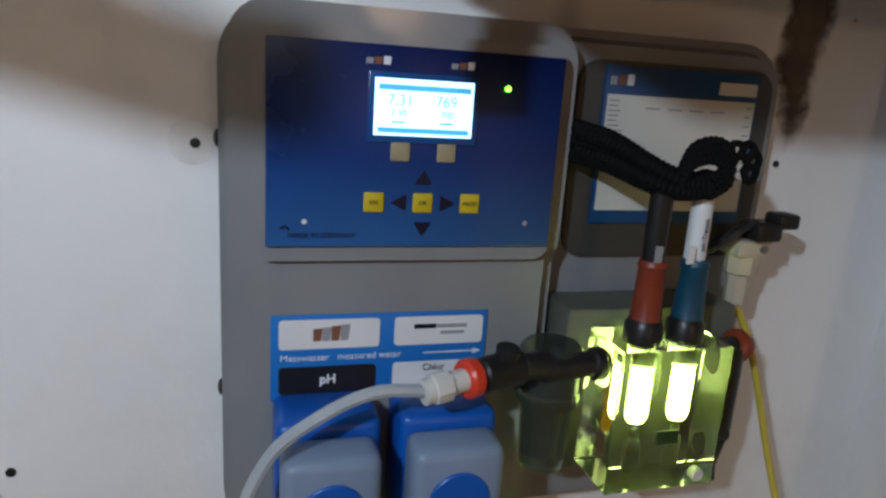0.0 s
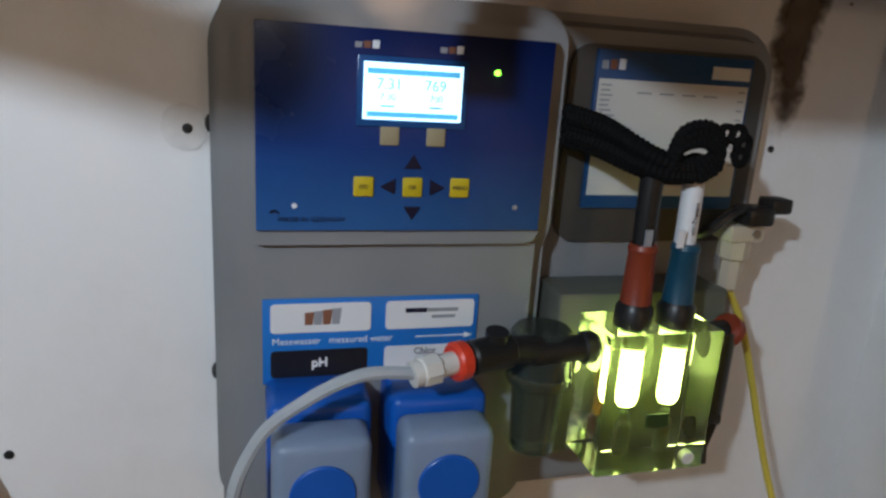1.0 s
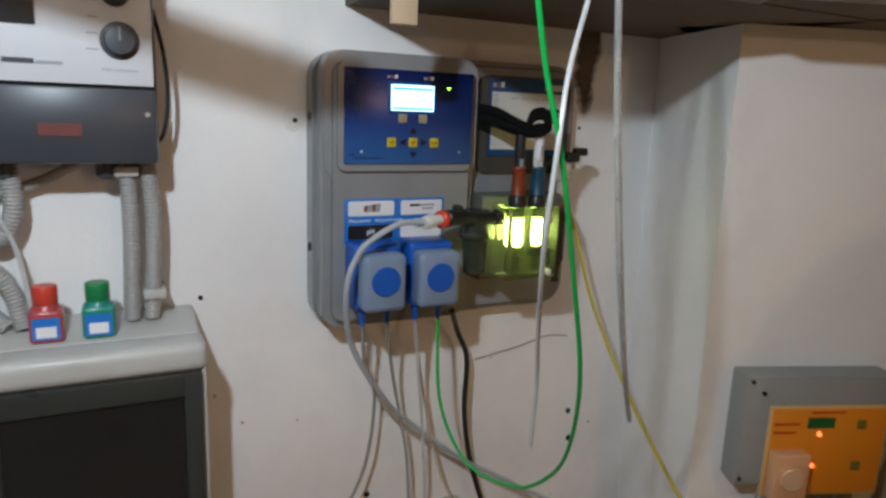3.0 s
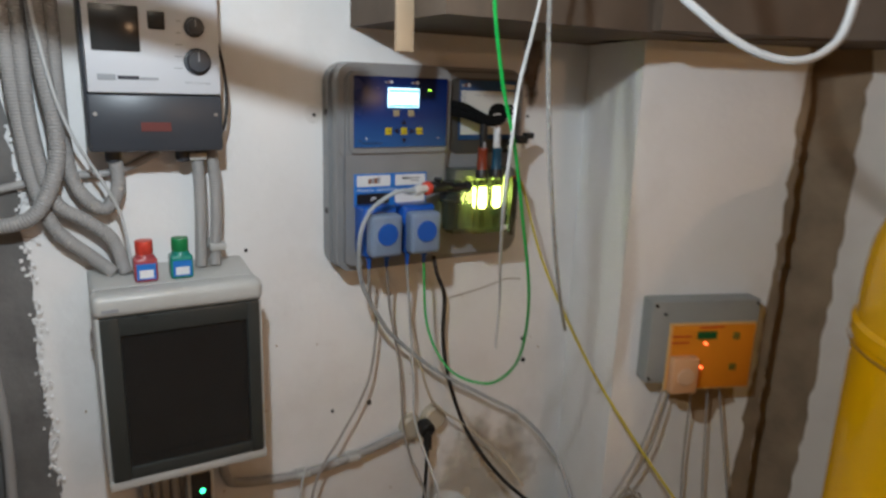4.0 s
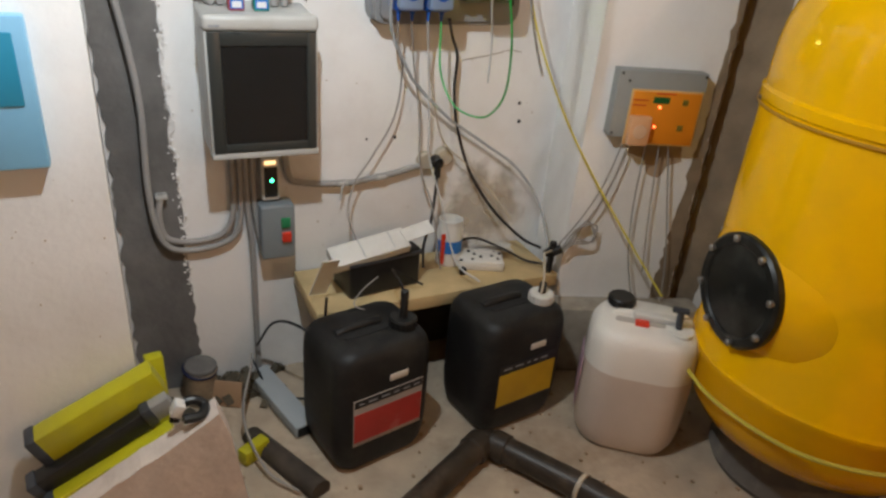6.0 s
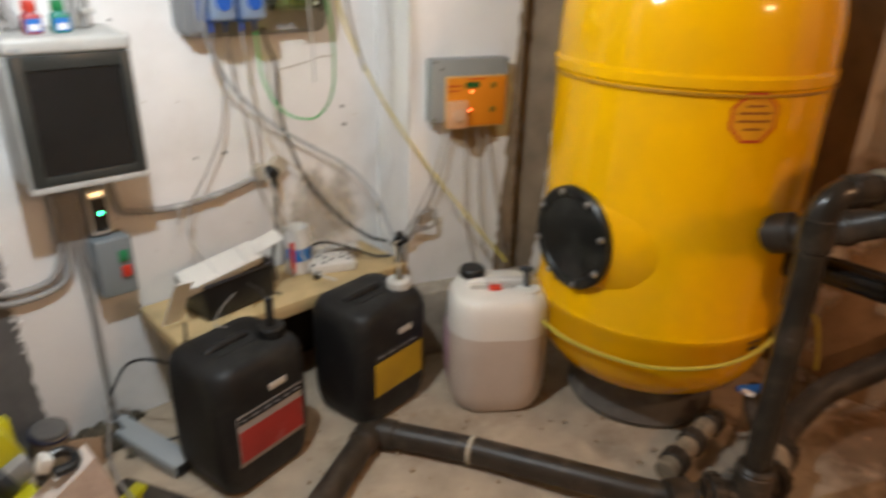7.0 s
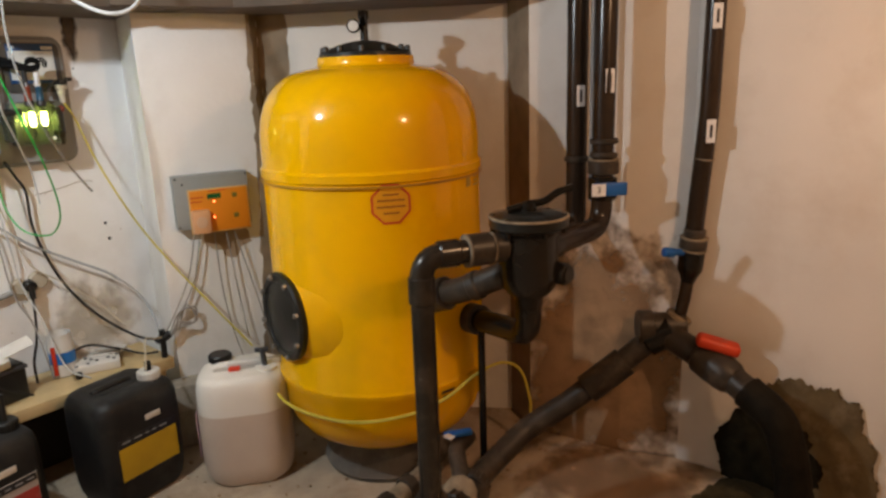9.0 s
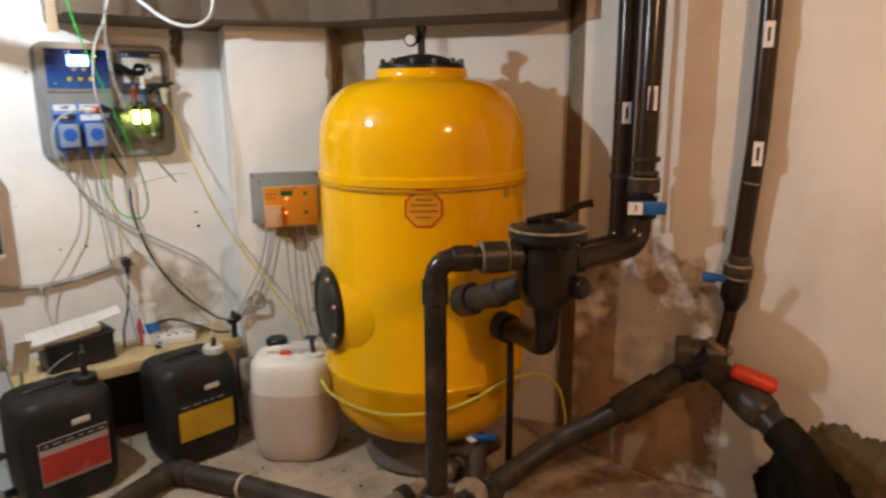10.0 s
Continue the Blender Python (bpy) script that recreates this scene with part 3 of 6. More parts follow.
    part("print_mark", sweep([Vector((0.013 + 0.004 * math.cos(a / 3), -0.0968, 1.463 + 0.006 * math.sin(a / 3))) for a in range(2, 8)], 0.0009, 5), NAVY, foil)
    for x in (0.027, 0.198):
        part("screw_cap", lathe([(0.002, 0), (0.002, 0.001)], 10, axis((x, -0.0966, 1.473), (x, -0.2, 1.473))), WHITE_INK if x < 0.1 else GREY_INK, foil)
    for x in (0.078, 0.140):
        for k in range(3):
            part("logo_mark", poly_plate([(x - 0.010 + 0.0062 * k, 1.5865), (x - 0.0052 + 0.0062 * k, 1.5865), (x - 0.0047 + 0.0062 * k, 1.5905 + 0.0008 * k), (x - 0.010 + 0.0062 * k, 1.5905 + 0.0008 * k)], -0.0968, 0.0006), GREY_INK if k == 0 else BROWN_INK if k == 1 else WHITE_INK, foil, "", False)
    # label panel
    lab = part("label_panel", box(0.004, 0.178, -0.0862, -0.0825, 1.326, 1.397, 0.0006), BLUE_STRIP, t, "bright blue label panel")
    for x0, x1, z0, z1, ma in ((0.010, 0.088, 1.3695, 1.3935, WHITE_FOIL), (0.100, 0.174, 1.3695, 1.3935, WHITE_FOIL), (0.010, 0.086, 1.332, 1.3545, BLACK_FOIL), (0.100, 0.174, 1.332, 1.3545, WHITE_FOIL)):
        part("label_field", poly_plate(round_rect(x0, x1, z0, z1, 0.003, 3), -0.0872, 0.0012), ma, lab, "", False)
    text_part("label_text", "Messwasser   measured water", 0.0078, (0.011, -0.0867, 1.362), WHITE_INK, lab, align="LEFT")
    part("label_arrow", add_box(poly_plate([(0.174, 1.362), (0.167, 1.3645), (0.167, 1.3595)], -0.0868, 0.0008), 0.125, 0.168, -0.0868, -0.086, 1.3615, 1.3625), WHITE_INK, lab, "", False)
    text_part("label_text", "pH", 0.0105, (0.048, -0.0875, 1.3435), WHITE_INK, lab, bold=0.0003)
    text_part("label_text", "Chlor", 0.008, (0.134, -0.0875, 1.3495), BLACK_INK, lab)
    part("logo_mark", box(0.116, 0.134, -0.0876, -0.087, 1.3835, 1.3872), NAVY, lab, "", False)
    part("logo_mark", box(0.1345, 0.160, -0.0876, -0.087, 1.3838, 1.3868), GREY_INK, lab, "", False)
    part("logo_mark", box(0.138, 0.158, -0.0876, -0.087, 1.3782, 1.3808), GREY_INK, lab, "", False)
    for k in range(4):
        part("logo_mark", poly_plate([(0.036 + 0.007 * k, 1.376), (0.042 + 0.007 * k, 1.376), (0.043 + 0.0072 * k, 1.3865 + 0.001 * k), (0.036 + 0.007 * k, 1.386 + 0.001 * k)], -0.0876, 0.0006), BROWN_INK if k % 2 == 0 else GREY_INK, lab, "", False)
    # data sheet on the right
    sh = part("data_sheet", box(0.278, 0.432, -0.0535, -0.0495, 1.464, 1.6, 0.0005), BLUE_DARK, t, "dark blue and white data sheet")
    part("sheet_paper", box(0.281, 0.429, -0.0545, -0.053, 1.476, 1.576), PAPER, sh, "", False)
    part("sheet_field", box(0.390, 0.429, -0.0545, -0.053, 1.581, 1.592), PAPER, sh, "", False)
    rnd = random.Random(4)
    for k in range(9):
        z = 1.571 - 0.0042 * k
        part("print_line", box(0.283, 0.283 + rnd.uniform(0.008, 0.016), -0.0548, -0.0544, z - 0.0007, z + 0.0007), GREY_INK, sh, "", False)
        if k < 4:
            x = 0.318 + 0.022 * k
            part("print_line", box(x, x + 0.014, -0.0548, -0.0544, 1.565, 1.5665), GREY_INK, sh, "", False)
        part("print_line", box(0.420, 0.426, -0.0548, -0.0544, z - 0.0008 - 0.004 * k, z + 0.0008 - 0.004 * k), GREY_INK, sh, "", False)
    for k in range(3):
        part("logo_mark", box(0.282 + 0.008 * k, 0.288 + 0.008 * k, -0.0542, -0.053, 1.584, 1.591 + 0.001 * k), (GREY_INK, BROWN_INK, WHITE_INK)[k], sh, "", False)
    # two dosing pumps
    for x0 in (0.006, 0.098):
        p = part("pump_body", box(x0, x0 + 0.078, -0.135, -0.08, 1.225, 1.332, 0.008, 3), PUMP_BLUE, t, "blue hose pump body")
        part("pump_cover", box(x0 + 0.003, x0 + 0.073, -0.172, -0.134, 1.232, 1.322, 0.009, 3), FROST, p, "frosted clear pump cover")
        part("rotor_disc", rod((x0 + 0.038, -0.168, 1.281), (x0 + 0.038, -0.1745, 1.281), 0.0235, 36, 0.001), PUMP_BLUE, p, "round blue rotor disc")
        for dx in (0.018, 0.060):
            part("hose_nipple", lathe([(0.007, 0), (0.007, 0.012), (0.005, 0.014), (0.004, 0.03)], 14, axis((x0 + dx, -0.12, 1.228), (x0 + dx, -0.12, 1.1))), PUMP_BLUE, p)
    for x, z in ((-0.034, 1.523), (-0.034, 1.311)):
        part("screw_cap", lathe([(0.007, 0), (0.007, 0.004), (0.003, 0.006)], 12, axis((x + 0.002, -0.022, z), (x - 0.1, -0.022, z))), BLACK_PLASTIC, t)
    return t


controller()


def measuring_cell():
    t = thing("measuring_cell", "clear acrylic measuring cell glowing yellow-green with two probes", "measuring cell")
    part("cell_block", box(0.263, 0.364, -0.160, -0.105, 1.262, 1.386, 0.0015, 1), ACRYL, t, "clear acrylic block", False)
    for x in (0.2930, 0.3315):
        part("glowing_chamber", lathe([(0.003, 1.3165), (0.007, 1.3175), (0.0092, 1.321), (0.0098, 1.326), (0.0098, 1.357), (0.0092, 1.362), (0.007, 1.3655), (0.003, 1.3665)], 24, Matrix.Translation((x, -0.136, 0))), CELL_GLOW, t, "bright glowing probe chamber")
        part("probe_shaft", lathe([(0.0105, 1.364), (0.0105, 1.3855)], 20, Matrix.Translation((x, -0.136, 0))), CLEAR_CUP, t, "clear threaded probe shaft")
        part("drilled_channel", lathe([(0.0055, 1.272), (0.0075, 1.276), (0.0075, 1.300), (0.0045, 1.304), (0.0045, 1.311)], 16, Matrix.Translation((x, -0.136, 0))), CLEAR_CUP, t, "pale channel drilled through the block")
    part("cell_print", box(0.303, 0.323, -0.1612, -0.1602, 1.305, 1.317), mat("dark_green_print", (0.02, 0.05, 0.012), 0.5), t, "dark printed mark")
    part("cell_screw", rod((0.349, -0.150, 1.272), (0.349, -0.161, 1.272), 0.006, 14, 0.001), WHITE_PLASTIC, t, "pale plastic screw")
    part("mount_plate", box(0.245, 0.41, -0.10, -0.05, 1.25, 1.40, 0.003), mat("grey_green_backing", (0.10, 0.105, 0.085), 0.4, var=0.15, scale=20), t)
    for x, cap, lab in ((0.2930, ORANGE_CAP, "orange probe head"), (0.3315, TEAL_CAP, "teal probe head")):
        pr = part("probe", lathe([(0.0145, 1.386), (0.0145, 1.400), (0.0125, 1.404), (0.0108, 1.446), (0.0120, 1.449), (0.0105, 1.453)], 24, Matrix.Translation((x, -0.136, 0))), cap, t, lab)
        part("probe_collar", lathe([(0.0155, 1.384), (0.0155, 1.400), (0.0125, 1.405)], 20, Matrix.Translation((x, -0.136, 0))), BLACK_PLASTIC, pr)
    part("cable_sleeve", lathe([(0.0085, 1.449), (0.0092, 1.50), (0.0085, 1.513)], 18, Matrix.Translation((0.2935, -0.134, 0))), BLACK_PLASTIC, t, "black probe cable sleeve")
    part("cable_sleeve", lathe([(0.0085, 1.449), (0.0085, 1.498), (0.007, 1.508)], 18, Matrix.Translation((0.3325, -0.132, 0))), WHITE_FOIL, t, "white printed probe cable sleeve")
    text_part("sleeve_print", "mV-Transm", 0.0055, (0.3325, -0.1412, 1.474), BLACK_INK, t, rot=(90, -90, 0))
    part("sleeve_tag", box(0.2885, 0.2945, -0.1450, -0.1430, 1.452, 1.466), GREY_INK, t, "", False)
    part("sleeve_tag", box(0.3165, 0.3225, -0.146, -0.144, 1.452, 1.466), WHITE_FOIL, t, "", False)
    # filter cup and valve
    head = part("filter_head", lathe([(0.022, 1.338), (0.026, 1.341), (0.026, 1.374), (0.022, 1.379)], 32, Matrix.Translation((0.224, -0.118, 0))), DARK_FILTER, t, "dark filter head")
    part("ring", lathe([(0.0265, 1.332), (0.0275, 1.334), (0.0275, 1.340), (0.0265, 1.342)], 32, Matrix.Translation((0.224, -0.118, 0)), cap=False), CLEAR_CUP, head)
    part("filter_cup", lathe([(0.010, 1.268), (0.019, 1.272), (0.0215, 1.330), (0.0255, 1.333), (0.0255, 1.338)], 32, Matrix.Translation((0.224, -0.118, 0))), CLEAR_CUP, t, "clear filter cup")
    v = part("inlet_valve", add_rod(add_rod(rod((0.150, -0.155, 1.372), (0.186, -0.145, 1.373), 0.0135, 20, 0.002), (0.184, -0.146, 1.373), (0.215, -0.135, 1.368), 0.0105, 20, 0.002), (0.172, -0.149, 1.38), (0.172, -0.151, 1.391), 0.009, 12), BLACK_PLASTIC, t, "black inlet ball valve")
    part("coupling_ring", rod((0.136, -0.160, 1.372), (0.147, -0.156, 1.372), 0.0145, 24, 0.002), RED_RING, v, "red coupling ring")
    part("hose_fitting", add_rod(add_rod(rod((0.110, -0.168, 1.370), (0.124, -0.164, 1.371), 0.0115, 8, 0.001), (0.124, -0.164, 1.371), (0.137, -0.160, 1.372), 0.0085), (0.104, -0.170, 1.369), (0.112, -0.168, 1.370), 0.0095), WHITE_PLASTIC, v, "white hose fitting")
    part("link_pipe", add_rod(rod((0.205, -0.138, 1.366), (0.266, -0.135, 1.368), 0.0105, 20, 0.002), (0.250, -0.135, 1.367), (0.262, -0.135, 1.367), 0.0135, 16, 0.002), BLACK_PLASTIC, t)
    # outlet tap
    tap = part("outlet_tap", add_rod(add_rod(rod((0.362, -0.128, 1.366), (0.398, -0.12, 1.366), 0.013, 16, 0.002), (0.388, -0.122, 1.372), (0.388, -0.122, 1.296), 0.015, 14), (0.362, -0.128, 1.288), (0.398, -0.122, 1.288), 0.010, 14), BLACK_PLASTIC, t, "black outlet tap")
    part("tap_knob", rod((0.392, -0.122, 1.374), (0.404, -0.120, 1.366), 0.015, 12, 0.003), ORANGE_CAP, tap, "orange tap knob")
    part("tap_lever", poly_plate([(0.376, 1.284), (0.394, 1.284), (0.388, 1.262), (0.390, 1.246), (0.378, 1.246), (0.381, 1.262)], -0.134, 0.006), BLACK_PLASTIC, tap)
    sv = part("sample_valve", add_box(add_rod(rod((0.446, -0.072, 1.392), (0.444, -0.074, 1.424), 0.011, 8, 0.002), (0.444, -0.074, 1.422), (0.443, -0.075, 1.452), 0.0145, 8, 0.002), 0.427, 0.462, -0.090, -0.060, 1.440, 1.456, 0.003), CREAM, t, "cream sample valve")
    sv.location.x = -0.016
    part("valve_screw", rod((0.452, -0.089, 1.449), (0.452, -0.092, 1.449), 0.004, 10), METAL, sv)
    part("valve_grip", add_box(box(0.418, 0.446, -0.10, -0.072, 1.457, 1.474, 0.004), 0.442, 0.464, -0.098, -0.076, 1.468, 1.482, 0.003), BLACK_PLASTIC, t, "black valve grip")
    part("valve_lead", sweep(spline([(0.424, -0.088, 1.472), (0.402, -0.095, 1.468), (0.384, -0.09, 1.452), (0.372, -0.07, 1.436)]), 0.0045, 8), BLACK_PLASTIC, t)
    return t


measuring_cell()

# twisted probe cables, tied in loops in front of the sheet
bm = bmesh.new()
for k in range(5):
    oy, oz = 0.006 * math.cos(k * 1.26), 0.0095 * math.sin(k * 1.26)
    add_sweep(bm, resample(spline([(0.246, -0.072 + oy, 1.537 + oz * 1.3), (0.262, -0.105 + oy, 1.532 + oz * 1.2), (0.278, -0.128 + oy, 1.522 + oz), (0.294, -0.138 + oy, 1.515 + oz * 0.8), (0.312, -0.140 + oy, 1.512 + oz * 0.6), (0.332, -0.140 + oy, 1.514 + oz * 0.6)], 14), 0.0022), 0.0062, 8, 0.10)
for k in range(3):
    oz = 0.006 * (k - 1)
    add_sweep(bm, resample(spline([(0.300, -0.145, 1.518 + oz), (0.304, -0.150, 1.536 + oz), (0.322, -0.150, 1.541 + oz), (0.336, -0.148, 1.534 + oz), (0.340, -0.146, 1.522 + oz), (0.322, -0.148, 1.512 + oz)], 12), 0.0022), 0.0046, 8, 0.12)
for k in range(6):
    a = radians(-30 + k * 48)
    c = Vector((0.350, -0.144, 1.530))
    d = Vector((math.cos(a), 0, math.sin(a)))
    add_sweep(bm, spline([c + d * 0.005, c + d * 0.013 + Vector((-d.z, -0.2, d.x)) * 0.006, c + d * 0.018, c + d * 0.013 - Vector((-d.z, 0.2, d.x)) * 0.006, c + d * 0.005], 6), 0.0030, 6)
add_sweep(bm, spline([(0.3325, -0.132, 1.503), (0.333, -0.136, 1.514), (0.322, -0.14, 1.520)], 6), 0.007, 8)
tagged(part("probe_cable_coil", bm, mat("matte_black_braid", (0.006, 0.006, 0.006), 0.85, spec=0.15)), "black probe cables twisted and tied in loops", "cable")

# ---- distribution box and control unit ----
def distribution_box():
    t = thing("distribution_box", "light grey distribution box with a smoked dark door", "distribution box")
    bm = box(-0.509, -0.219, -0.112, 0.0, 0.845, 1.225, 0.008, 3)
    for v in bm.verts:
        if v.co.z > 1.15 and v.co.y < -0.05:
            v.co.z -= 0.012
    part("body", bm, BOX_GREY, t)
    part("hood", box(-0.512, -0.216, -0.168, -0.108, 1.172, 1.214, 0.014, 4), BOX_GREY, t)
    part("hood_print", box(-0.497, -0.470, -0.1688, -0.1675, 1.184, 1.190), GREY_INK, t, "", False)
    part("bottom_lip", box(-0.508, -0.219, -0.168, -0.110, 0.838, 0.856, 0.004), BOX_GREY, t)
    for x0, x1 in ((-0.509, -0.500), (-0.227, -0.2185)):
        part("side_rail", box(x0, x1, -0.160, -0.110, 0.854, 1.174, 0.004), BOX_GREY, t)
    fr = part("door_frame", add_box(add_box(add_box(box(-0.502, -0.470, -0.170, -0.112, 0.856, 1.174, 0.004), -0.250, -0.225, -0.170, -0.112, 0.856, 1.174, 0.004), -0.472, -0.248, -0.169, -0.112, 0.857, 0.880, 0.003), -0.472, -0.248, -0.169, -0.112, 1.138, 1.173, 0.003), mat("grey_green_door_frame", (0.034, 0.038, 0.036), 0.3, var=0.1), t, "dark grey door frame")
    part("smoked_pane", box(-0.471, -0.249, -0.164, -0.161, 0.879, 1.139), mat("smoked_clear_pane", (0.018, 0.019, 0.019), 0.12, var=0.1, alpha=0.80), fr, "glossy smoked pane", False)
    inner = part("breaker_panel", box(-0.471, -0.249, -0.128, -0.113, 0.879, 1.139), mat("grey_breaker_panel", (0.34, 0.34, 0.33), 0.5), t, "grey breaker panel behind the pane", False)
    for x0, x1, z in ((-0.462, -0.410, 1.078), (-0.352, -0.318, 1.086), (-0.285, -0.262, 1.084), (-0.450, -0.400, 0.952), (-0.362, -0.318, 0.960)):
        part("breaker_slot", box(x0, x1, -0.1315, -0.127, z - 0.009, z + 0.009, 0.001), BLACK_PLASTIC, inner, "dark breaker slot", False)
    for z in (1.028, 0.905):
        part("panel_rib", box(-0.470, -0.250, -0.1310, -0.127, z - 0.002, z + 0.002), DARK_GREY, inner, "", False)
    return t


distribution_box()


def control_unit():
    t = thing("pump_control_unit", "white and dark grey pump control unit with round dials", "control unit")
    part("back_case", box(-0.490, -0.262, -0.085, 0.0, 1.453, 1.79, 0.006), DARK_GREY, t)
    f = part("front_panel", box(-0.484, -0.266, -0.104, -0.084, 1.556, 1.785, 0.003), PANEL_WHITE, t, "off-white front panel")
    part("lower_cover", box(-0.488, -0.264, -0.100, -0.08, 1.454, 1.554, 0.006), DARK_GREY, t, "dark grey lower cover")
    part("red_label", box(-0.405, -0.355, -0.1012, -0.0995, 1.490, 1.506), mat("faded_red_print", (0.14, 0.03, 0.025), 0.5), t, "", False)
    for x, z, r in ((-0.305, 1.613, 0.019), (-0.308, 1.672, 0.014)):
        k = part("dial", lathe([(r * 1.25, 0), (r * 1.25, 0.002), (r, 0.003), (r * 0.9, 0.016), (r * 0.4, 0.017)], 28, axis((x, -0.104, z), (x, -0.2, z))), DARK_GREY, f, "dark round dial")
        part("dial_mark", box(x - 0.001, x + 0.001, -0.1225, -0.120, z, z + r * 0.85), GREY_INK, k, "", False)
    part("viewing_window", box(-0.474, -0.398, -0.107, -0.103, 1.625, 1.70, 0.002), SMOKED, f, "dark viewing window")
    part("viewing_window", box(-0.384, -0.356, -0.107, -0.103, 1.664, 1.694, 0.002), SMOKED, f, "small dark window")
    part("logo_mark", box(-0.468, -0.440, -0.105, -0.1035, 1.577, 1.587), GREY_INK, f, "", False)
    part("logo_mark", box(-0.437, -0.403, -0.105, -0.1035, 1.579, 1.585), BLACK_INK, f, "", False)
    part("logo_mark", box(-0.402, -0.372, -0.105, -0.1035, 1.579, 1.583), GREY_INK, f, "", False)
    text_part("print", "Made in Germany", 0.006, (-0.306, -0.1042, 1.576), GREY_INK, f)
    for k in range(5):
        part("print_line", box(-0.345 + 0.002 * k, -0.330, -0.105, -0.1035, 1.60 + 0.02 * k, 1.6015 + 0.02 * k), GREY_INK, f, "", False)
    for x, z in ((-0.478, 1.562), (-0.272, 1.562), (-0.476, 1.52), (-0.276, 1.52)):
        part("screw", lathe([(0.0035, 0), (0.0035, 0.002)], 10, axis((x, -0.099, z), (x, -0.2, z))), METAL, t)
    for x in (-0.45, -0.33, -0.30):
        part("cable_gland", lathe([(0.014, 0), (0.014, 0.022), (0.010, 0.026)], 14, axis((x, -0.05, 1.456), (x, -0.05, 1.3))), DARK_GREY, t)
    part("side_lead", sweep(spline([(-0.262, -0.06, 1.66), (-0.250, -0.06, 1.60), (-0.247, -0.06, 1.54), (-0.256, -0.06, 1.49), (-0.275, -0.05, 1.478)]), 0.003, 8), BLACK_CORD, t, "black lead down the side")
    return t


control_unit()


# ---- canisters ----
def canister(name, label, material, place, turn, corner=0.05):
    t = thing(name, label, "canister", "chemical canisters", place, turn)
    w, d = 0.145, 0.120
    bm = bmesh.new()
    rings = []
    for z, s in ((0.0, 0.82), (0.008, 0.87), (0.03, 0.935), (0.07, 0.98), (0.12, 1.0), (0.315, 1.0), (0.345, 0.99), (0.368, 0.955), (0.384, 0.89), (0.393, 0.78), (0.397, 0.55)):
        pts = round_rect(-w * s, w * s, -d * s, d * s, corner * s, 8)
        rings.append([bm.verts.new((x, y, z)) for x, y in pts])
    for a, b in zip(rings, rings[1:]):
        n = len(a)
        for i in range(n):
            bm.faces.new((a[i], a[(i + 1) % n], b[(i + 1) % n], b[i]))
    bm.faces.new(list(reversed(rings[0])))
    bm.faces.new(rings[-1])
    body = part("body", bm, material, t)
    # moulded grip: a low bar; the hollow's shade is painted as a darker flat plate
    dark = mat("grip_shade_black", (0.010, 0.010, 0.010), 0.7) if material is CAN_BLACK else mat("grip_shade_milky", (0.45, 0.42, 0.38), 0.6)
    bm = poly_plate(round_rect(-0.085, 0.045, -0.012, 0.012, 0.0115, 5), 0.0, 0.006, Matrix.Translation((0, -0.028, 0.3985)) @ Matrix.Rotation(radians(-90), 4, "X"))
    part("grip_hollow", bm, dark, t)
    part("handle", sweep(spline([(-0.09, 0.004, 0.392), (-0.06, 0.004, 0.399), (0.0, 0.004, 0.401), (0.04, 0.004, 0.397)], 8), 0.012, 12), material, t)
    neck = part("neck", lathe([(0.030, 0.36), (0.030, 0.400)], 24, Matrix.Translation((0.082, -0.045, 0))), material, t)
    return t, body


def can_cap(t, at, r, h, z, material, label):
    bm = lathe([(r * 0.98, z), (r, z + 0.004), (r, z + h - 0.004), (r * 0.92, z + h)], 24, Matrix.Translation((*at, 0)))
    cap = part("cap", bm, material, t, label)
    for k in range(16):
        a = 2 * math.pi * k / 16
        part("cap_rib", box(-0.0016, 0.0016, r - 0.001, r + 0.0018, z + 0.004, z + h - 0.005, m=Matrix.Translation((*at, 0)) @ Matrix.Rotation(a, 4, "Z")), material, cap)
    return cap


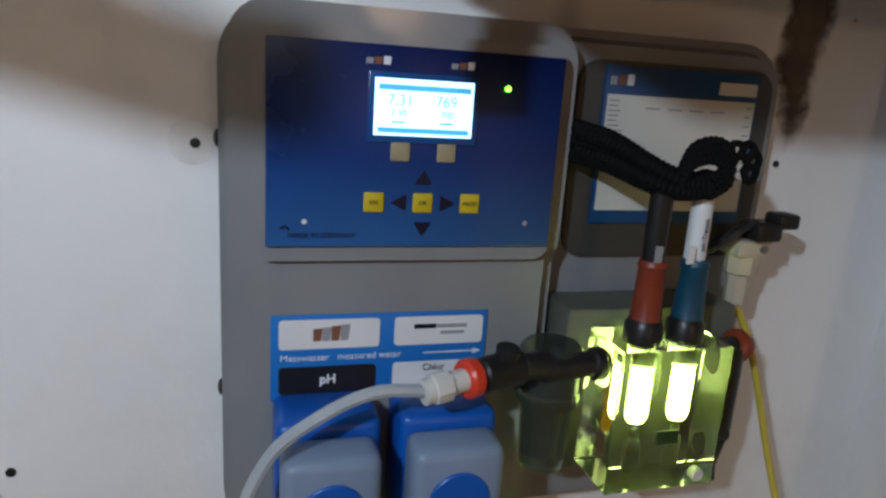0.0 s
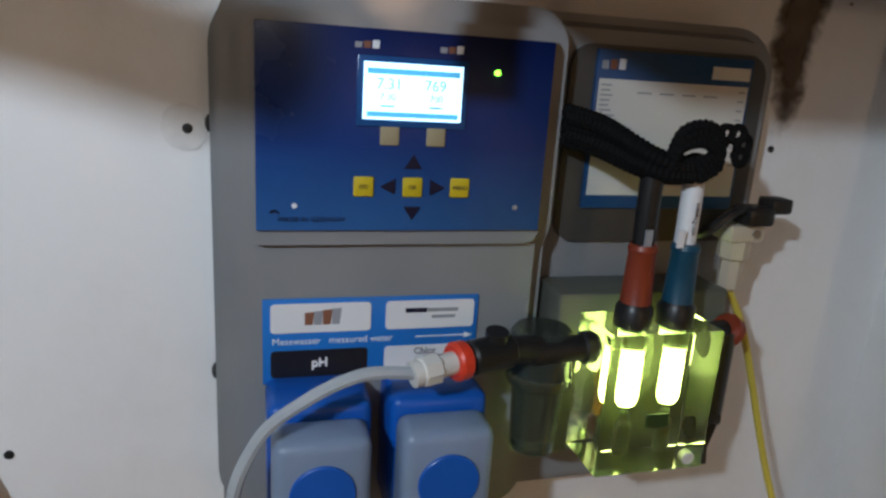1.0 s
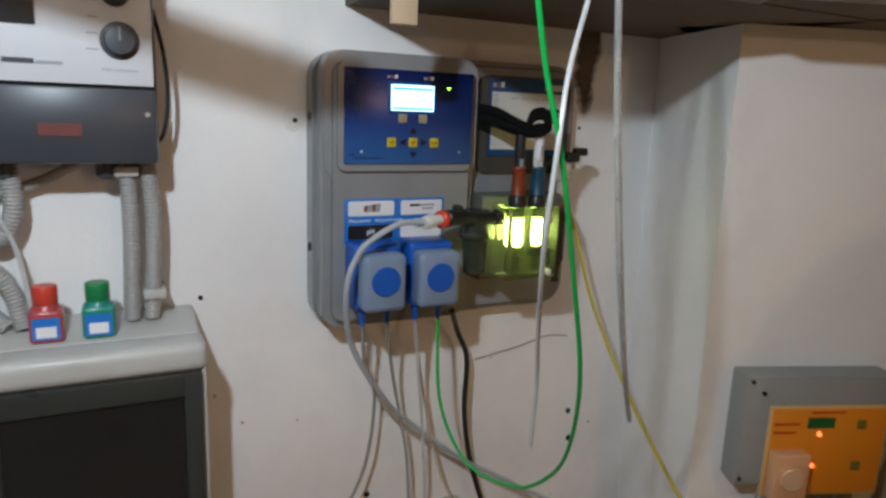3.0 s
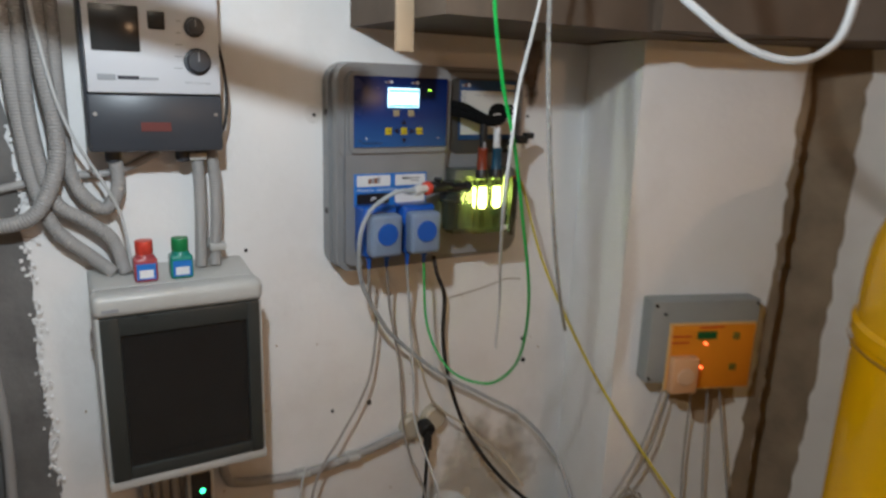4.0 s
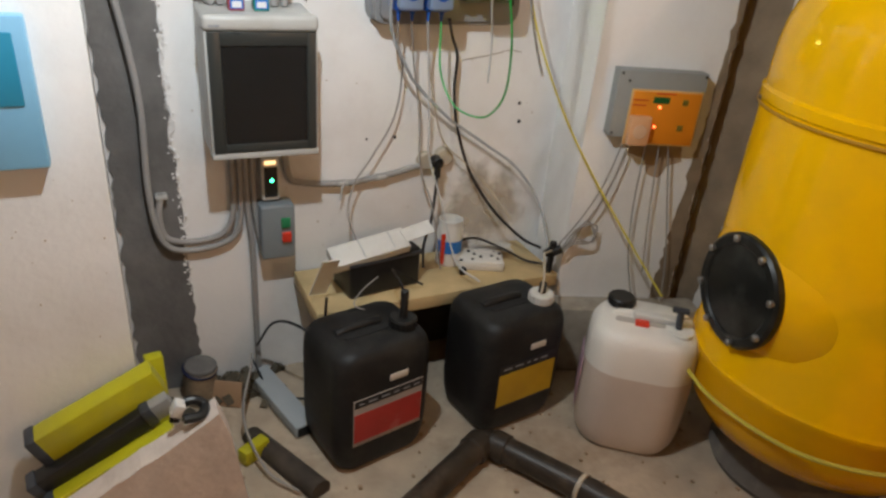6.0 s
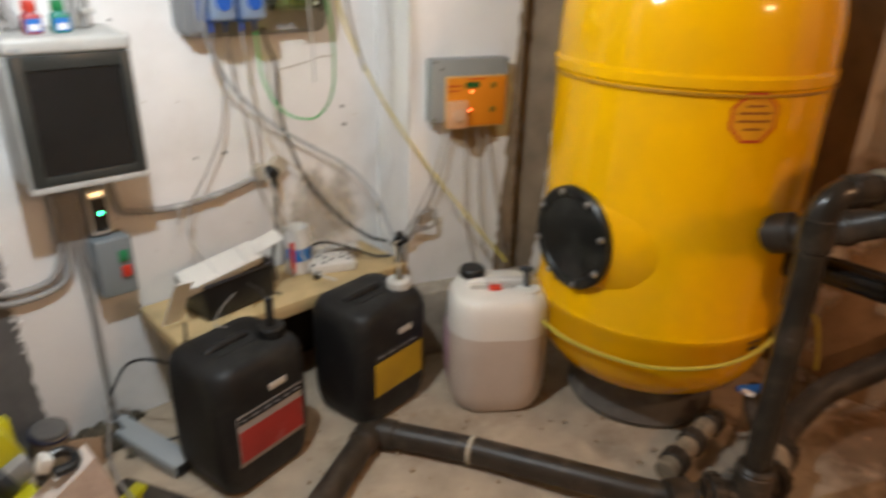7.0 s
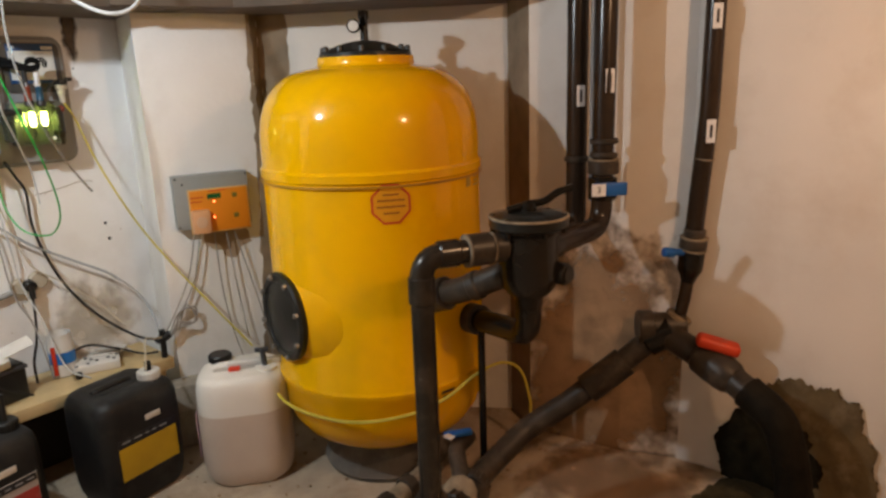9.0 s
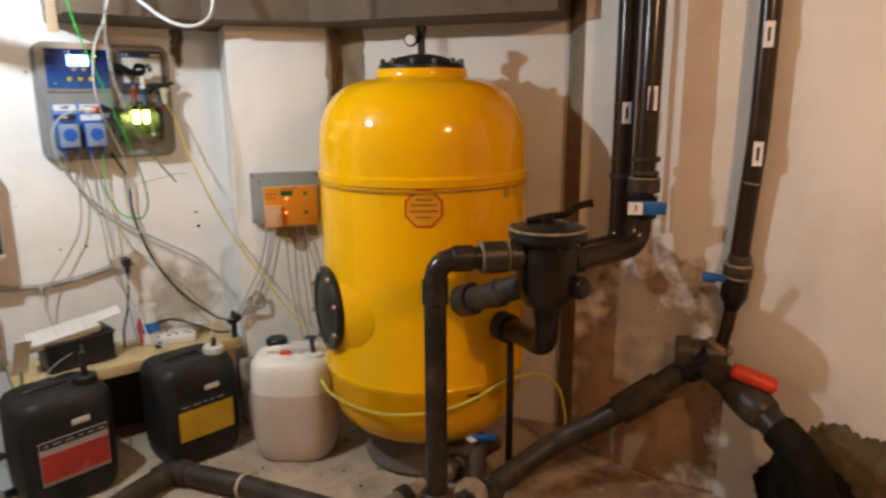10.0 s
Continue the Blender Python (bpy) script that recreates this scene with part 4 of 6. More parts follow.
for nm, lab, place, turn, ma, capm, seed in (
        ("canister", "black plastic chemical canister with a faded red label", (-0.155, -0.435, 0), 11.0, CAN_RED, BLACK_PLASTIC, 1),
        ("canister", "black plastic chemical canister with a yellow label", (0.315, -0.435, 0), 8.0, CAN_YEL, WHITE_PLASTIC, 2)):
    t, body = canister(nm, lab, CAN_BLACK, place, turn)
    t.scale = (1.09, 1.09, 1.04)
    lf = part("label", box(-0.105, 0.105, -0.1208, -0.117, 0.105, 0.262, 0.0008), mat("greyish_label_paper", (0.36, 0.33, 0.31), 0.5) if seed == 1 else BLACK_FOIL, t, "printed front label")
    part("label_field", box(-0.103, 0.103, -0.1216, -0.1195, 0.118, 0.214) if seed == 1 else box(-0.103, 0.103, -0.1216, -0.1195, 0.112, 0.228), ma, lf, "red colour field" if seed == 1 else "yellow colour field", False)
    part("label_header", box(-0.103, 0.103, -0.1216, -0.1195, 0.236, 0.259), BLACK_FOIL, lf, "", False)
    rnd = random.Random(seed)
    x = -0.09
    while x < 0.08:
        w = rnd.uniform(0.012, 0.03)
        part("print_line", box(x, x + w, -0.1222, -0.1212, 0.244, 0.249), GREY_INK, lf, "", False)
        x += w + 0.012
    part("small_sticker", box(0.000, 0.055, -0.1212, -0.1180, 0.288, 0.309, 0.0006), PAPER, t, "small white sticker")
    can_cap(t, (0.082, -0.045), 0.036, 0.030, 0.394, capm, "black ribbed screw cap" if seed == 1 else "white ribbed screw cap")
    part("suction_lance", rod((0.082, -0.045, 0.41), (0.084, -0.043, 0.505 if seed == 1 else 0.455), 0.011, 14, 0.002), BLACK_PLASTIC, t, "black suction lance")

t, body = canister("canister", "milky white plastic canister half full of pale liquid", CAN_WHITE, (0.655, -0.69, 0), -38, 0.095)
t.scale = (1.14, 1.15, 1.08)
bm = bmesh.new()
rings = [[bm.verts.new((x, y, z)) for x, y in round_rect(-0.1470 * s, 0.1470 * s, -0.1220 * s, 0.1220 * s, 0.096 * s, 8)] for z, s in ((0.009, 0.875), (0.03, 0.94), (0.07, 0.985), (0.12, 1.004), (0.268, 1.004))]
for a, b in zip(rings, rings[1:]):
    for i in range(len(a)):
        bm.faces.new((a[i], a[(i + 1) % len(a)], b[(i + 1) % len(a)], b[i]))
part("liquid_zone", bm, CAN_LIQ, t, "pale brown liquid showing through")
part("label", box(-0.1492, -0.147, -0.06, 0.06, 0.10, 0.26, 0.0006), PINK_WASH, t, "washed-out pink label")
can_cap(t, (-0.07, 0.055), 0.036, 0.026, 0.397, BLACK_PLASTIC, "black ribbed screw cap")
part("tap_stem", add_box(rod((0.078, -0.03, 0.38), (0.072, -0.03, 0.455), 0.009, 12, 0.002), 0.050, 0.092, -0.039, -0.022, 0.450, 0.463, 0.003), DARK_GREY, t, "dark suction lance with cross grip")
part("red_clip", box(-0.035, 0.0, -0.052, -0.030, 0.396, 0.408, 0.002), RED_RING, t, "red clip")
part("white_strap", box(-0.04, 0.075, -0.022, 0.008, 0.397, 0.416, 0.005), WHITE_PLASTIC, t)

# ---- bench with clutter ----
t = thing("bench", "low pale wooden plank bench against the wall", "bench")
part("plank", box(-0.262, 0.60, -0.295, -0.012, 0.335, 0.382, 0.004), PLANK, t)
for x in (-0.20, 0.52):
    part("leg", box(x, x + 0.05, -0.27, -0.03, 0.0, 0.335, 0.003), PLANK, t)
part("back_board", box(-0.15, 0.52, -0.030, -0.014, 0.0, 0.335), mat("dark_board", (0.05, 0.04, 0.03), 0.8), t)
t = thing("plinth", "rough concrete plinth at the foot of the pilaster", "plinth", kind="structure")
pl = part("plinth_block", box(-0.04, 0.52, -0.09, 0.01, 0.0, 0.27, 0.012), PLINTH, t)
pl.location, pl.rotation_euler = (0.63, -0.266, 0), (0, 0, math.atan2(-0.144, 0.40))

t = thing("battery_case", "black plastic case lying on the bench", "case", place=(-0.02, -0.155, 0.382), turn=8)
part("body", box(-0.135, 0.115, -0.075, 0.055, 0.0, 0.135, 0.01, 3), BLACK_PLASTIC, t)
part("rim", box(-0.14, 0.12, -0.08, 0.06, 0.112, 0.126, 0.004), DARK_GREY, t)
part("handle_strip", sweep(spline([(0.07, -0.07, 0.137), (0.075, -0.03, 0.15), (0.07, 0.03, 0.14)]), 0.004, 8), BLACK_CORD, t)
t = thing("plastic_trunking", "white plastic trunking tied with cable ties on a black case", "trunking", place=(-0.05, -0.205, 0.540), turn=3)
m = Matrix.Rotation(radians(-8), 4, "Y") @ Matrix.Rotation(radians(26), 4, "X")
part("channel", box(-0.150, 0.10, -0.045, 0.032, -0.020, 0.014, 0.003, m=m), WHITE_PLASTIC, t)
part("flap", box(0.09, 0.19, -0.03, 0.02, 0.006, 0.009, m=m @ Matrix.Rotation(radians(-6), 4, "Y")), WHITE_PLASTIC, t)
part("flap", box(-0.20, -0.145, -0.045, -0.041, -0.15, 0.014, m=m @ Matrix.Rotation(radians(14), 4, "Y")), WHITE_PLASTIC, t)
for x in (-0.05, 0.05):
    part("cable_tie", sweep([m @ Vector(p) for p in ((x, -0.036, -0.05), (x, -0.037, 0.015), (x, 0.026, 0.016), (x, 0.027, -0.02))], 0.0022, 6), TUBE_WHITE, t, "white cable tie")
t = thing("tub", "white plastic tub with blue label and screw lid", "tub", place=(0.262, -0.10, 0.382))
t.scale = (1.12, 1.12, 1.15)
part("body", lathe([(0.036, 0), (0.040, 0.004), (0.040, 0.115), (0.037, 0.122), (0.037, 0.145), (0.033, 0.145), (0.033, 0.12)], 32), WHITE_PLASTIC, t)
part("label", lathe([(0.0406, 0.045), (0.0406, 0.085)], 32, cap=False), BLUE_STRIP, t, "blue label band")
part("red_strip", box(-0.042, -0.030, -0.033, -0.026, 0.012, 0.11, 0.001), RED_RING, t, "red strip")
t = thing("foam_packing", "white polystyrene packing with dark marks", "packing", place=(0.375, -0.135, 0.382), turn=-22)
bm = box(-0.085, 0.075, -0.07, 0.04, 0.0, 0.035, 0.006)
part("slab", bm, FOAM, t)
for k in range(10):
    a, b = (k * 37 % 15) / 100 - 0.075, (k * 53 % 10) / 100 - 0.06
    part("dark_mark", lathe([(0.007, 0.034), (0.006, 0.038)], 8, Matrix.Translation((a, b, 0))), BLACK_PLASTIC, t)
part("sheet", box(-0.03, 0.12, 0.0, 0.10, 0.036, 0.044, 0.002, m=Matrix.Rotation(radians(-14), 4, "X") @ Matrix.Rotation(radians(8), 4, "Z")), PAPER, t)
part("sheet", box(-0.02, 0.10, 0.02, 0.09, 0.05, 0.056, 0.002, m=Matrix.Rotation(radians(-9), 4, "X") @ Matrix.Rotation(radians(-12), 4, "Z")), PAPER, t)
tagged(part("black_knob", lathe([(0.012, 0.382), (0.013, 0.39), (0.012, 0.402), (0.008, 0.406)], 16, Matrix.Translation((0.275, -0.195, 0))), BLACK_PLASTIC), "small black plastic knob on the bench", "knob")

# ---- switch, night light, sockets ----
t = thing("motor_switch", "blue-grey push-button switch box with green and red buttons", "switch box")
part("body", box(-0.372, -0.268, -0.075, 0.0, 0.468, 0.648, 0.008, 3), SWITCH_GREY, t)
part("green_button", box(-0.312, -0.284, -0.083, -0.073, 0.575, 0.608, 0.003), BTN_GREEN, t, "green start button")
part("red_button", box(-0.310, -0.282, -0.085, -0.073, 0.527, 0.560, 0.003), BTN_RED, t, "red stop button")
t = thing("night_light", "white plug-in night light with a glowing green dot", "night light")
part("body", box(-0.360, -0.304, -0.045, 0.0, 0.655, 0.792, 0.008, 3), WHITE_PLASTIC, t)
part("lens_plate", box(-0.352, -0.312, -0.050, -0.044, 0.668, 0.765, 0.003), SMOKED, t)
part("light_dot", lathe([(0.006, 0), (0.004, 0.003)], 12, axis((-0.330, -0.0495, 0.722), (-0.330, -0.1, 0.722))), LED_GREEN2, t, "glowing green dot")
part("lamp_bar", box(-0.350, -0.316, -0.049, -0.044, 0.772, 0.783, 0.002), glow("warm_light_bar", (1.0, 0.62, 0.28), 1.6), t, "warm glowing bar")
t = thing("wall_socket", "white round wall socket with a black plug", "socket")
part("body", rod((0.19, 0.0, 0.735), (0.19, -0.03, 0.735), 0.03, 24, 0.004), CREAM, t)
part("body", rod((0.255, 0.0, 0.745), (0.255, -0.03, 0.745), 0.032, 24, 0.004), CREAM, t)
part("plug", add_rod(rod((0.215, -0.03, 0.74), (0.215, -0.065, 0.735), 0.021, 16, 0.003), (0.215, -0.06, 0.735), (0.212, -0.066, 0.690), 0.011), BLACK_PLASTIC, t, "black mains plug")

# ---- orange timer unit on the pilaster ----
t = thing("timer_unit", "orange timer control on a grey mounting plate", "timer", place=(0.63, -0.266, 0), turn=math.degrees(math.atan2(-0.144, 0.40)))
part("mounting_plate", box(0.060, 0.346, -0.052, 0.0, 0.890, 1.100, 0.003), PLATE, t, "grey plastic back box")
c = part("orange_case", box(0.115, 0.335, -0.060, -0.050, 0.874, 1.039, 0.003), ORANGE_FOIL, t, "orange front panel")
part("panel_border", box(0.109, 0.341, -0.0555, -0.050, 0.868, 1.044, 0.002), mat("pale_orange_border", (0.70, 0.42, 0.16), 0.4), c, "pale rim of the panel")
# dials, lights and keys on the panel
part("amber_cover", box(0.112, 0.180, -0.0870, -0.0590, 0.872, 0.965, 0.006), AMBER, c, "clear amber cover over a dial")
part("dial", rod((0.146, -0.0850, 0.918), (0.146, -0.0910, 0.918), 0.022, 24, 0.001), mat("amber_dial", (0.62, 0.40, 0.26), 0.4), c)
part("small_display", box(0.180, 0.232, -0.0615, -0.0590, 1.004, 1.024), mat("green_small_display", (0.01, 0.10, 0.03), 0.2), c, "small green display")
for x, z in ((0.205, 0.992), (0.200, 0.93)):
    part("red_led", lathe([(0.0045, 0), (0.003, 0.003)], 10, axis((x, -0.0600, z), (x, -0.2, z))), LED_RED, c, "red light")
for x, z in ((0.285, 1.01), (0.285, 0.928)):
    part("key", box(x - 0.009, x + 0.009, -0.0625, -0.0590, z - 0.009, z + 0.009, 0.002), mat("olive_key", (0.16, 0.13, 0.02), 0.5), c)
for x0, x1, z in ((0.115, 0.165, 1.012), (0.185, 0.25, 1.034), (0.115, 0.16, 0.996)):
    part("print_line", box(x0, x1, -0.0612, -0.0598, z - 0.002, z + 0.002), STICKER_R, c, "", False)
for x, z in ((0.070, 1.090), (0.338, 1.090), (0.068, 0.902), (0.094, 1.068)):
    part("screw", lathe([(0.004, 0), (0.004, 0.003)], 10, axis((x, -0.052, z), (x, -0.2, z))), BLACK_PLASTIC, t)

# ---- pipework ----
def pipe(name, pts, r, label, group="pool pipes", material=None, bend=0.05):
    return tagged(part(name, sweep(fillet(pts, bend), r, 20), material or PVC), label, "pipe", group)


def collar(parent, p0, p1, r, material=None, name="coupling"):
    return part(name, rod(p0, p1, r, 28, 0.004), material or PVC_DUST, parent)


# backwash valve with its own stubs
t = thing("multiport_valve", "black six-way filter valve with a lever handle", "valve", place=(1.0, -1.728, 0))
part("valve_body", lathe([(0.060, 0.80), (0.080, 0.825), (0.088, 0.86), (0.088, 0.985), (0.10, 0.995), (0.10, 1.01)], 48), VALVE_BLACK, t)
part("cover", lathe([(0.112, 1.005), (0.116, 1.01), (0.116, 1.03), (0.108, 1.036), (0.07, 1.046), (0.02, 1.05)], 48), TANK_LID, t, "dusty round black cover")
h = part("lever", sweep(spline([(-0.04, 0.045, 1.052), (0.0, 0.0, 1.068), (0.03, -0.035, 1.075), (0.055, -0.064, 1.100), (0.083, -0.097, 1.112)]), 0.011, 10), VALVE_BLACK, t, "black lever handle")
part("cover_rim", lathe([(0.1165, 1.0315), (0.118, 1.033), (0.117, 1.0375), (0.112, 1.0385), (0.110, 1.0365)], 48), DUSTY, t, "pale dusty rim of the cover")
part("lever_hub", rod((0, 0, 1.04), (0, 0, 1.075), 0.024, 16, 0.004), VALVE_BLACK, h)
for k in range(6):
    a = k * math.pi / 3
    part("bolt", rod((0.104 * math.cos(a), 0.104 * math.sin(a), 0.985), (0.104 * math.cos(a), 0.104 * math.sin(a), 1.04), 0.008, 8), VALVE_BLACK, t)
part("sight_port", add_rod(rod((0.04, -0.05, 0.865), (0.045, -0.105, 0.862), 0.034, 24, 0.004), (0.045, -0.10, 0.862), (0.045, -0.112, 0.862), 0.026, 20), VALVE_BLACK, t, "round sight port")

p = pipe("valve_inlet_pipe", [(0.702, -1.570, 0.16), (0.702, -1.570, 0.955), (0.93, -1.70, 0.955)], 0.034, "dark grey pipe rising from the floor to the filter valve", bend=0.07)
collar(p, (0.702, -1.570, 0.82), (0.702, -1.570, 0.90), 0.039, PVC)
collar(p, (0.745, -1.594, 0.955), (0.80, -1.626, 0.955), 0.039, PVC)
collar(p, (0.822, -1.638, 0.955), (0.885, -1.674, 0.955), 0.047)
collar(p, (0.89, -1.676, 0.955), (0.925, -1.696, 0.955), 0.043)
collar(p, (0.702, -1.570, 0.165), (0.702, -1.570, 0.215), 0.044)
for z in (0.20, 0.175):
    collar(p, (0.702, -1.570, z), (0.702, -1.570, z + 0.012), 0.048, PVC_DUST)
collar(p, (0.702, -1.570, 0.160), (0.702, -1.570, 0.168), 0.050, DUSTY, "seal_ring")
collar(p, (0.886, -1.674, 0.955), (0.891, -1.677, 0.955), 0.0475, DUSTY, "seal_ring")
collar(p, (0.818, -1.636, 0.955), (0.822, -1.638, 0.955), 0.0475, DUSTY, "seal_ring")
p = pipe("tank_upper_pipe", [(0.985, -1.66, 0.855), (0.955, -1.53, 0.79), (0.955, -1.375, 0.735)], 0.041, "dark pipe from the valve to the tank side", material=PVC_DUST)
collar(p, (0.955, -1.45, 0.762), (0.955, -1.385, 0.738), 0.054)
collar(p, (0.965, -1.575, 0.812), (0.958, -1.545, 0.797), 0.046)
p = pipe("tank_lower_pipe", [(1.02, -1.715, 0.82), (1.02, -1.715, 0.655), (1.075, -1.56, 0.64), (1.13, -1.385, 0.615)], 0.039, "black pipe elbow from the valve bottom to the tank", material=VALVE_BLACK, bend=0.06)
collar(p, (1.02, -1.715, 0.80), (1.02, -1.715, 0.75), 0.042, VALVE_BLACK)
collar(p, (1.105, -1.465, 0.627), (1.125, -1.40, 0.618), 0.052, PVC_DUST)
tagged(part("waste_pipe", sweep(fillet([(1.10, -1.47, 0.61), (1.12, -1.455, 0.52), (1.12, -1.455, 0.02)], 0.04), 0.013, 12), VALVE_BLACK), "thin black drain pipe behind the valve", "pipe")

p = pipe("return_riser", [(1.075, -1.735, 0.92), (1.44, -1.735, 0.92), (1.455, -1.735, 2.1)], 0.036, "dark brown pipe riser with a blue handled ball valve", material=PIPE_BROWN, bend=0.08)
collar(p, (1.085, -1.735, 0.92), (1.13, -1.735, 0.92), 0.045, VALVE_BLACK)
collar(p, (1.445, -1.735, 1.015), (1.446, -1.735, 1.09), 0.048, VALVE_BLACK, "valve_body")
v = part("valve_handle", box(-0.05, 0.065, -0.062, -0.046, -0.022, 0.022, 0.005), HANDLE_BLUE, p, "blue ball valve handle")
v.location, v.rotation_euler = (1.446, -1.735, 1.055), (0, 0, radians(-45))
lab = part("handle_tag", box(-0.056, -0.010, -0.0645, -0.060, -0.020, 0.020), WHITE_FOIL, v, "white tag", False)
text_part("tag_number", "3", 0.03, (-0.033, -0.0648, 0), BLACK_INK, v)
collar(p, (1.447, -1.735, 1.10), (1.447, -1.735, 1.145), 0.052)
collar(p, (1.447, -1.735, 1.155), (1.448, -1.735, 1.172), 0.046)
collar(p, (1.447, -1.735, 1.145), (1.447, -1.735, 1.150), 0.0525, DUSTY, "seal_ring")
collar(p, (1.449, -1.735, 1.20), (1.449, -1.735, 1.218), 0.047)
tg = part("flow_tag", box(-0.015, 0.015, -0.039, -0.036, 1.365, 1.44, 0.001), WHITE_FOIL, p, "white flow direction tag", False)
tg.location, tg.rotation_euler = (1.452, -1.735, 0), (0, 0, radians(-42))
b = part("tag_arrow", box(-0.004, 0.004, -0.0400, -0.0388, 1.38, 1.425), BLACK_INK, p, "", False)
b.location, b.rotation_euler = tg.location, tg.rotation_euler
p = pipe("suction_riser", [(1.33, -1.615, 0.90), (1.49, -1.61, 0.90), (1.49, -1.61, 2.1)], 0.036, "dark brown pipe riser beside the ball valve", material=PIPE_BROWN, bend=0.06)
collar(p, (1.49, -1.61, 1.13), (1.49, -1.61, 1.15), 0.043)
tg = part("flow_tag", box(-0.014, 0.014, -0.039, -0.036, 1.32, 1.39, 0.001), WHITE_FOIL, p, "white flow direction tag", False)
tg.location, tg.rotation_euler = (1.49, -1.61, 0), (0, 0, radians(-42))
b = part("tag_arrow", box(-0.004, 0.004, -0.0400, -0.0388, 1.335, 1.375), BLACK_INK, p, "", False)
b.location, b.rotation_euler = tg.location, tg.rotation_euler
tagged(part("thin_riser", rod((1.475, -1.675, 1.0), (1.475, -1.675, 2.1), 0.009, 12), CONDUIT), "thin grey pipe between the risers", "pipe")

p = pipe("drain_riser", [(1.634, -1.978, 0.80), (1.631, -1.986, 0.93), (1.622, -2.015, 1.30), (1.622, -2.02, 2.1)], 0.031, "dark brown pipe along the wall with a small ball valve", material=PIPE_BROWN, bend=0.05)
part("lower_pipe", sweep(fillet([(1.632, -1.945, 0.56), (1.638, -1.962, 0.66), (1.635, -1.976, 0.78)], 0.03), 0.022, 18), PIPE_BROWN, p)
collar(p, (1.634, -1.981, 0.835), (1.633, -1.984, 0.870), 0.046)
collar(p, (1.633, -1.984, 0.870), (1.6328, -1.9845, 0.876), 0.0475, DUSTY, "seal_ring")
collar(p, (1.6342, -1.980, 0.829), (1.634, -1.981, 0.835), 0.0475, DUSTY, "seal_ring")
collar(p, (1.625, -2.005, 1.14), (1.625, -2.006, 1.146), 0.033, DUSTY, "seal_ring")
collar(p, (1.632, -1.985, 0.880), (1.631, -1.988, 0.905), 0.037)
part("valve_body", lathe([(0.024, 0.0), (0.030, 0.02), (0.043, 0.045), (0.043, 0.10), (0.040, 0.115)], 28, axis((1.637, -1.970, 0.715), (1.634, -1.981, 0.830))), VALVE_BLACK, p)
collar(p, (1.630, -1.943, 0.572), (1.634, -1.950, 0.588), 0.046, DUSTY)
collar(p, (1.565, -1.860, 0.545), (1.640, -1.965, 0.545), 0.052, PVC_DUST, "tee")
collar(p, (1.545, -1.832, 0.545), (1.575, -1.874, 0.545), 0.060, PVC_DUST)
v = part("valve_handle", add_rod(rod((1.62, -1.975, 0.82), (1.57, -1.935, 0.83), 0.012, 12, 0.002), (1.575, -1.94, 0.825), (1.545, -1.915, 0.832), 0.017, 12, 0.003), HANDLE_BLUE, p, "small blue valve handle")
for z in (1.235, 1.585):
    tg = part("flow_tag", box(-0.014, 0.014, -0.034, -0.031, z - 0.037, z + 0.037, 0.001), WHITE_FOIL, p, "white flow direction tag", False)
    tg.location, tg.rotation_euler = (1.622, -2.018, 0), (0, 0, radians(-62))
    b = part("tag_arrow", box(-0.004, 0.004, -0.0350, -0.0338, z - 0.02, z + 0.02), BLACK_INK, p, "", False)
    b.location, b.rotation_euler = tg.location, tg.rotation_euler

p = pipe("floor_run_pipe", [(1.590, -1.905, 0.535), (1.50, -1.776, 0.391), (1.38, -1.66, 0.271), (1.25, -1.549, 0.179), (1.06, -1.52, 0.11), (0.74, -1.58, 0.11)], 0.041, "dusty dark pipe running down to the floor manifold", material=PVC_DUST, bend=0.06)
collar(p, (1.52, -1.80, 0.415), (1.42, -1.70, 0.311), 0.054)
collar(p, (1.60, -1.94, 0.545), (1.56, -1.86, 0.49), 0.056, VALVE_BLACK)
p = pipe("waste_run_pipe", [(1.595, -1.90, 0.53), (1.53, -2.122, 0.47), (1.490, -2.240, 0.423)], 0.046, "thick black pipe with a red valve going into the ground", material=PVC_DUST, bend=0.05)
part("drop_elbow", sweep(fillet([(1.494, -2.228, 0.428), (1.462, -2.335, 0.380), (1.490, -2.385, 0.20), (1.50, -2.395, -0.03)], 0.085), 0.055, 24), mat("grimy_black_pipe", (0.010, 0.008, 0.005), 0.75, var=0.5, scale=20, bump=0.5, bump_scale=60, spec=0.15), p, "thick black elbow dropping into the hole")
part("valve_body", lathe([(0.047, 0.0), (0.058, 0.012), (0.060, 0.05), (0.060, 0.105), (0.056, 0.135), (0.047, 0.150)], 28, axis((1.552, -2.05, 0.490), (1.503, -2.196, 0.443))), PVC_DUST, p)
v = part("valve_handle", box(-0.07, 0.07, -0.034, 0.034, 0.048, 0.088, 0.016, 3), HANDLE_RED, p, "red ball valve handle")
v.matrix_local = Matrix.Translation((1.535, -2.10, 0.478)) @ Matrix.Rotation(radians(-68), 4, "Z") @ Matrix.Rotation(radians(14), 4, "Y")
# manifold on the floor
def wall_rubble(cx, cy):
    bm = bmesh.new()
    r = random.Random(77)
    for k in range(70):
        s = r.uniform(0.008, 0.026)
        m = Matrix.Translation((cx + r.gauss(0.06, 0.10), cy + r.gauss(-0.03, 0.07), s * 0.4)) @ Euler((r.uniform(0, 3), r.uniform(0, 3), r.uniform(0, 3))).to_matrix().to_4x4()
        add_box(bm, -s, s, -s * 0.8, s * 0.8, -s * 0.6, s * 0.6, m=m)
    return bm


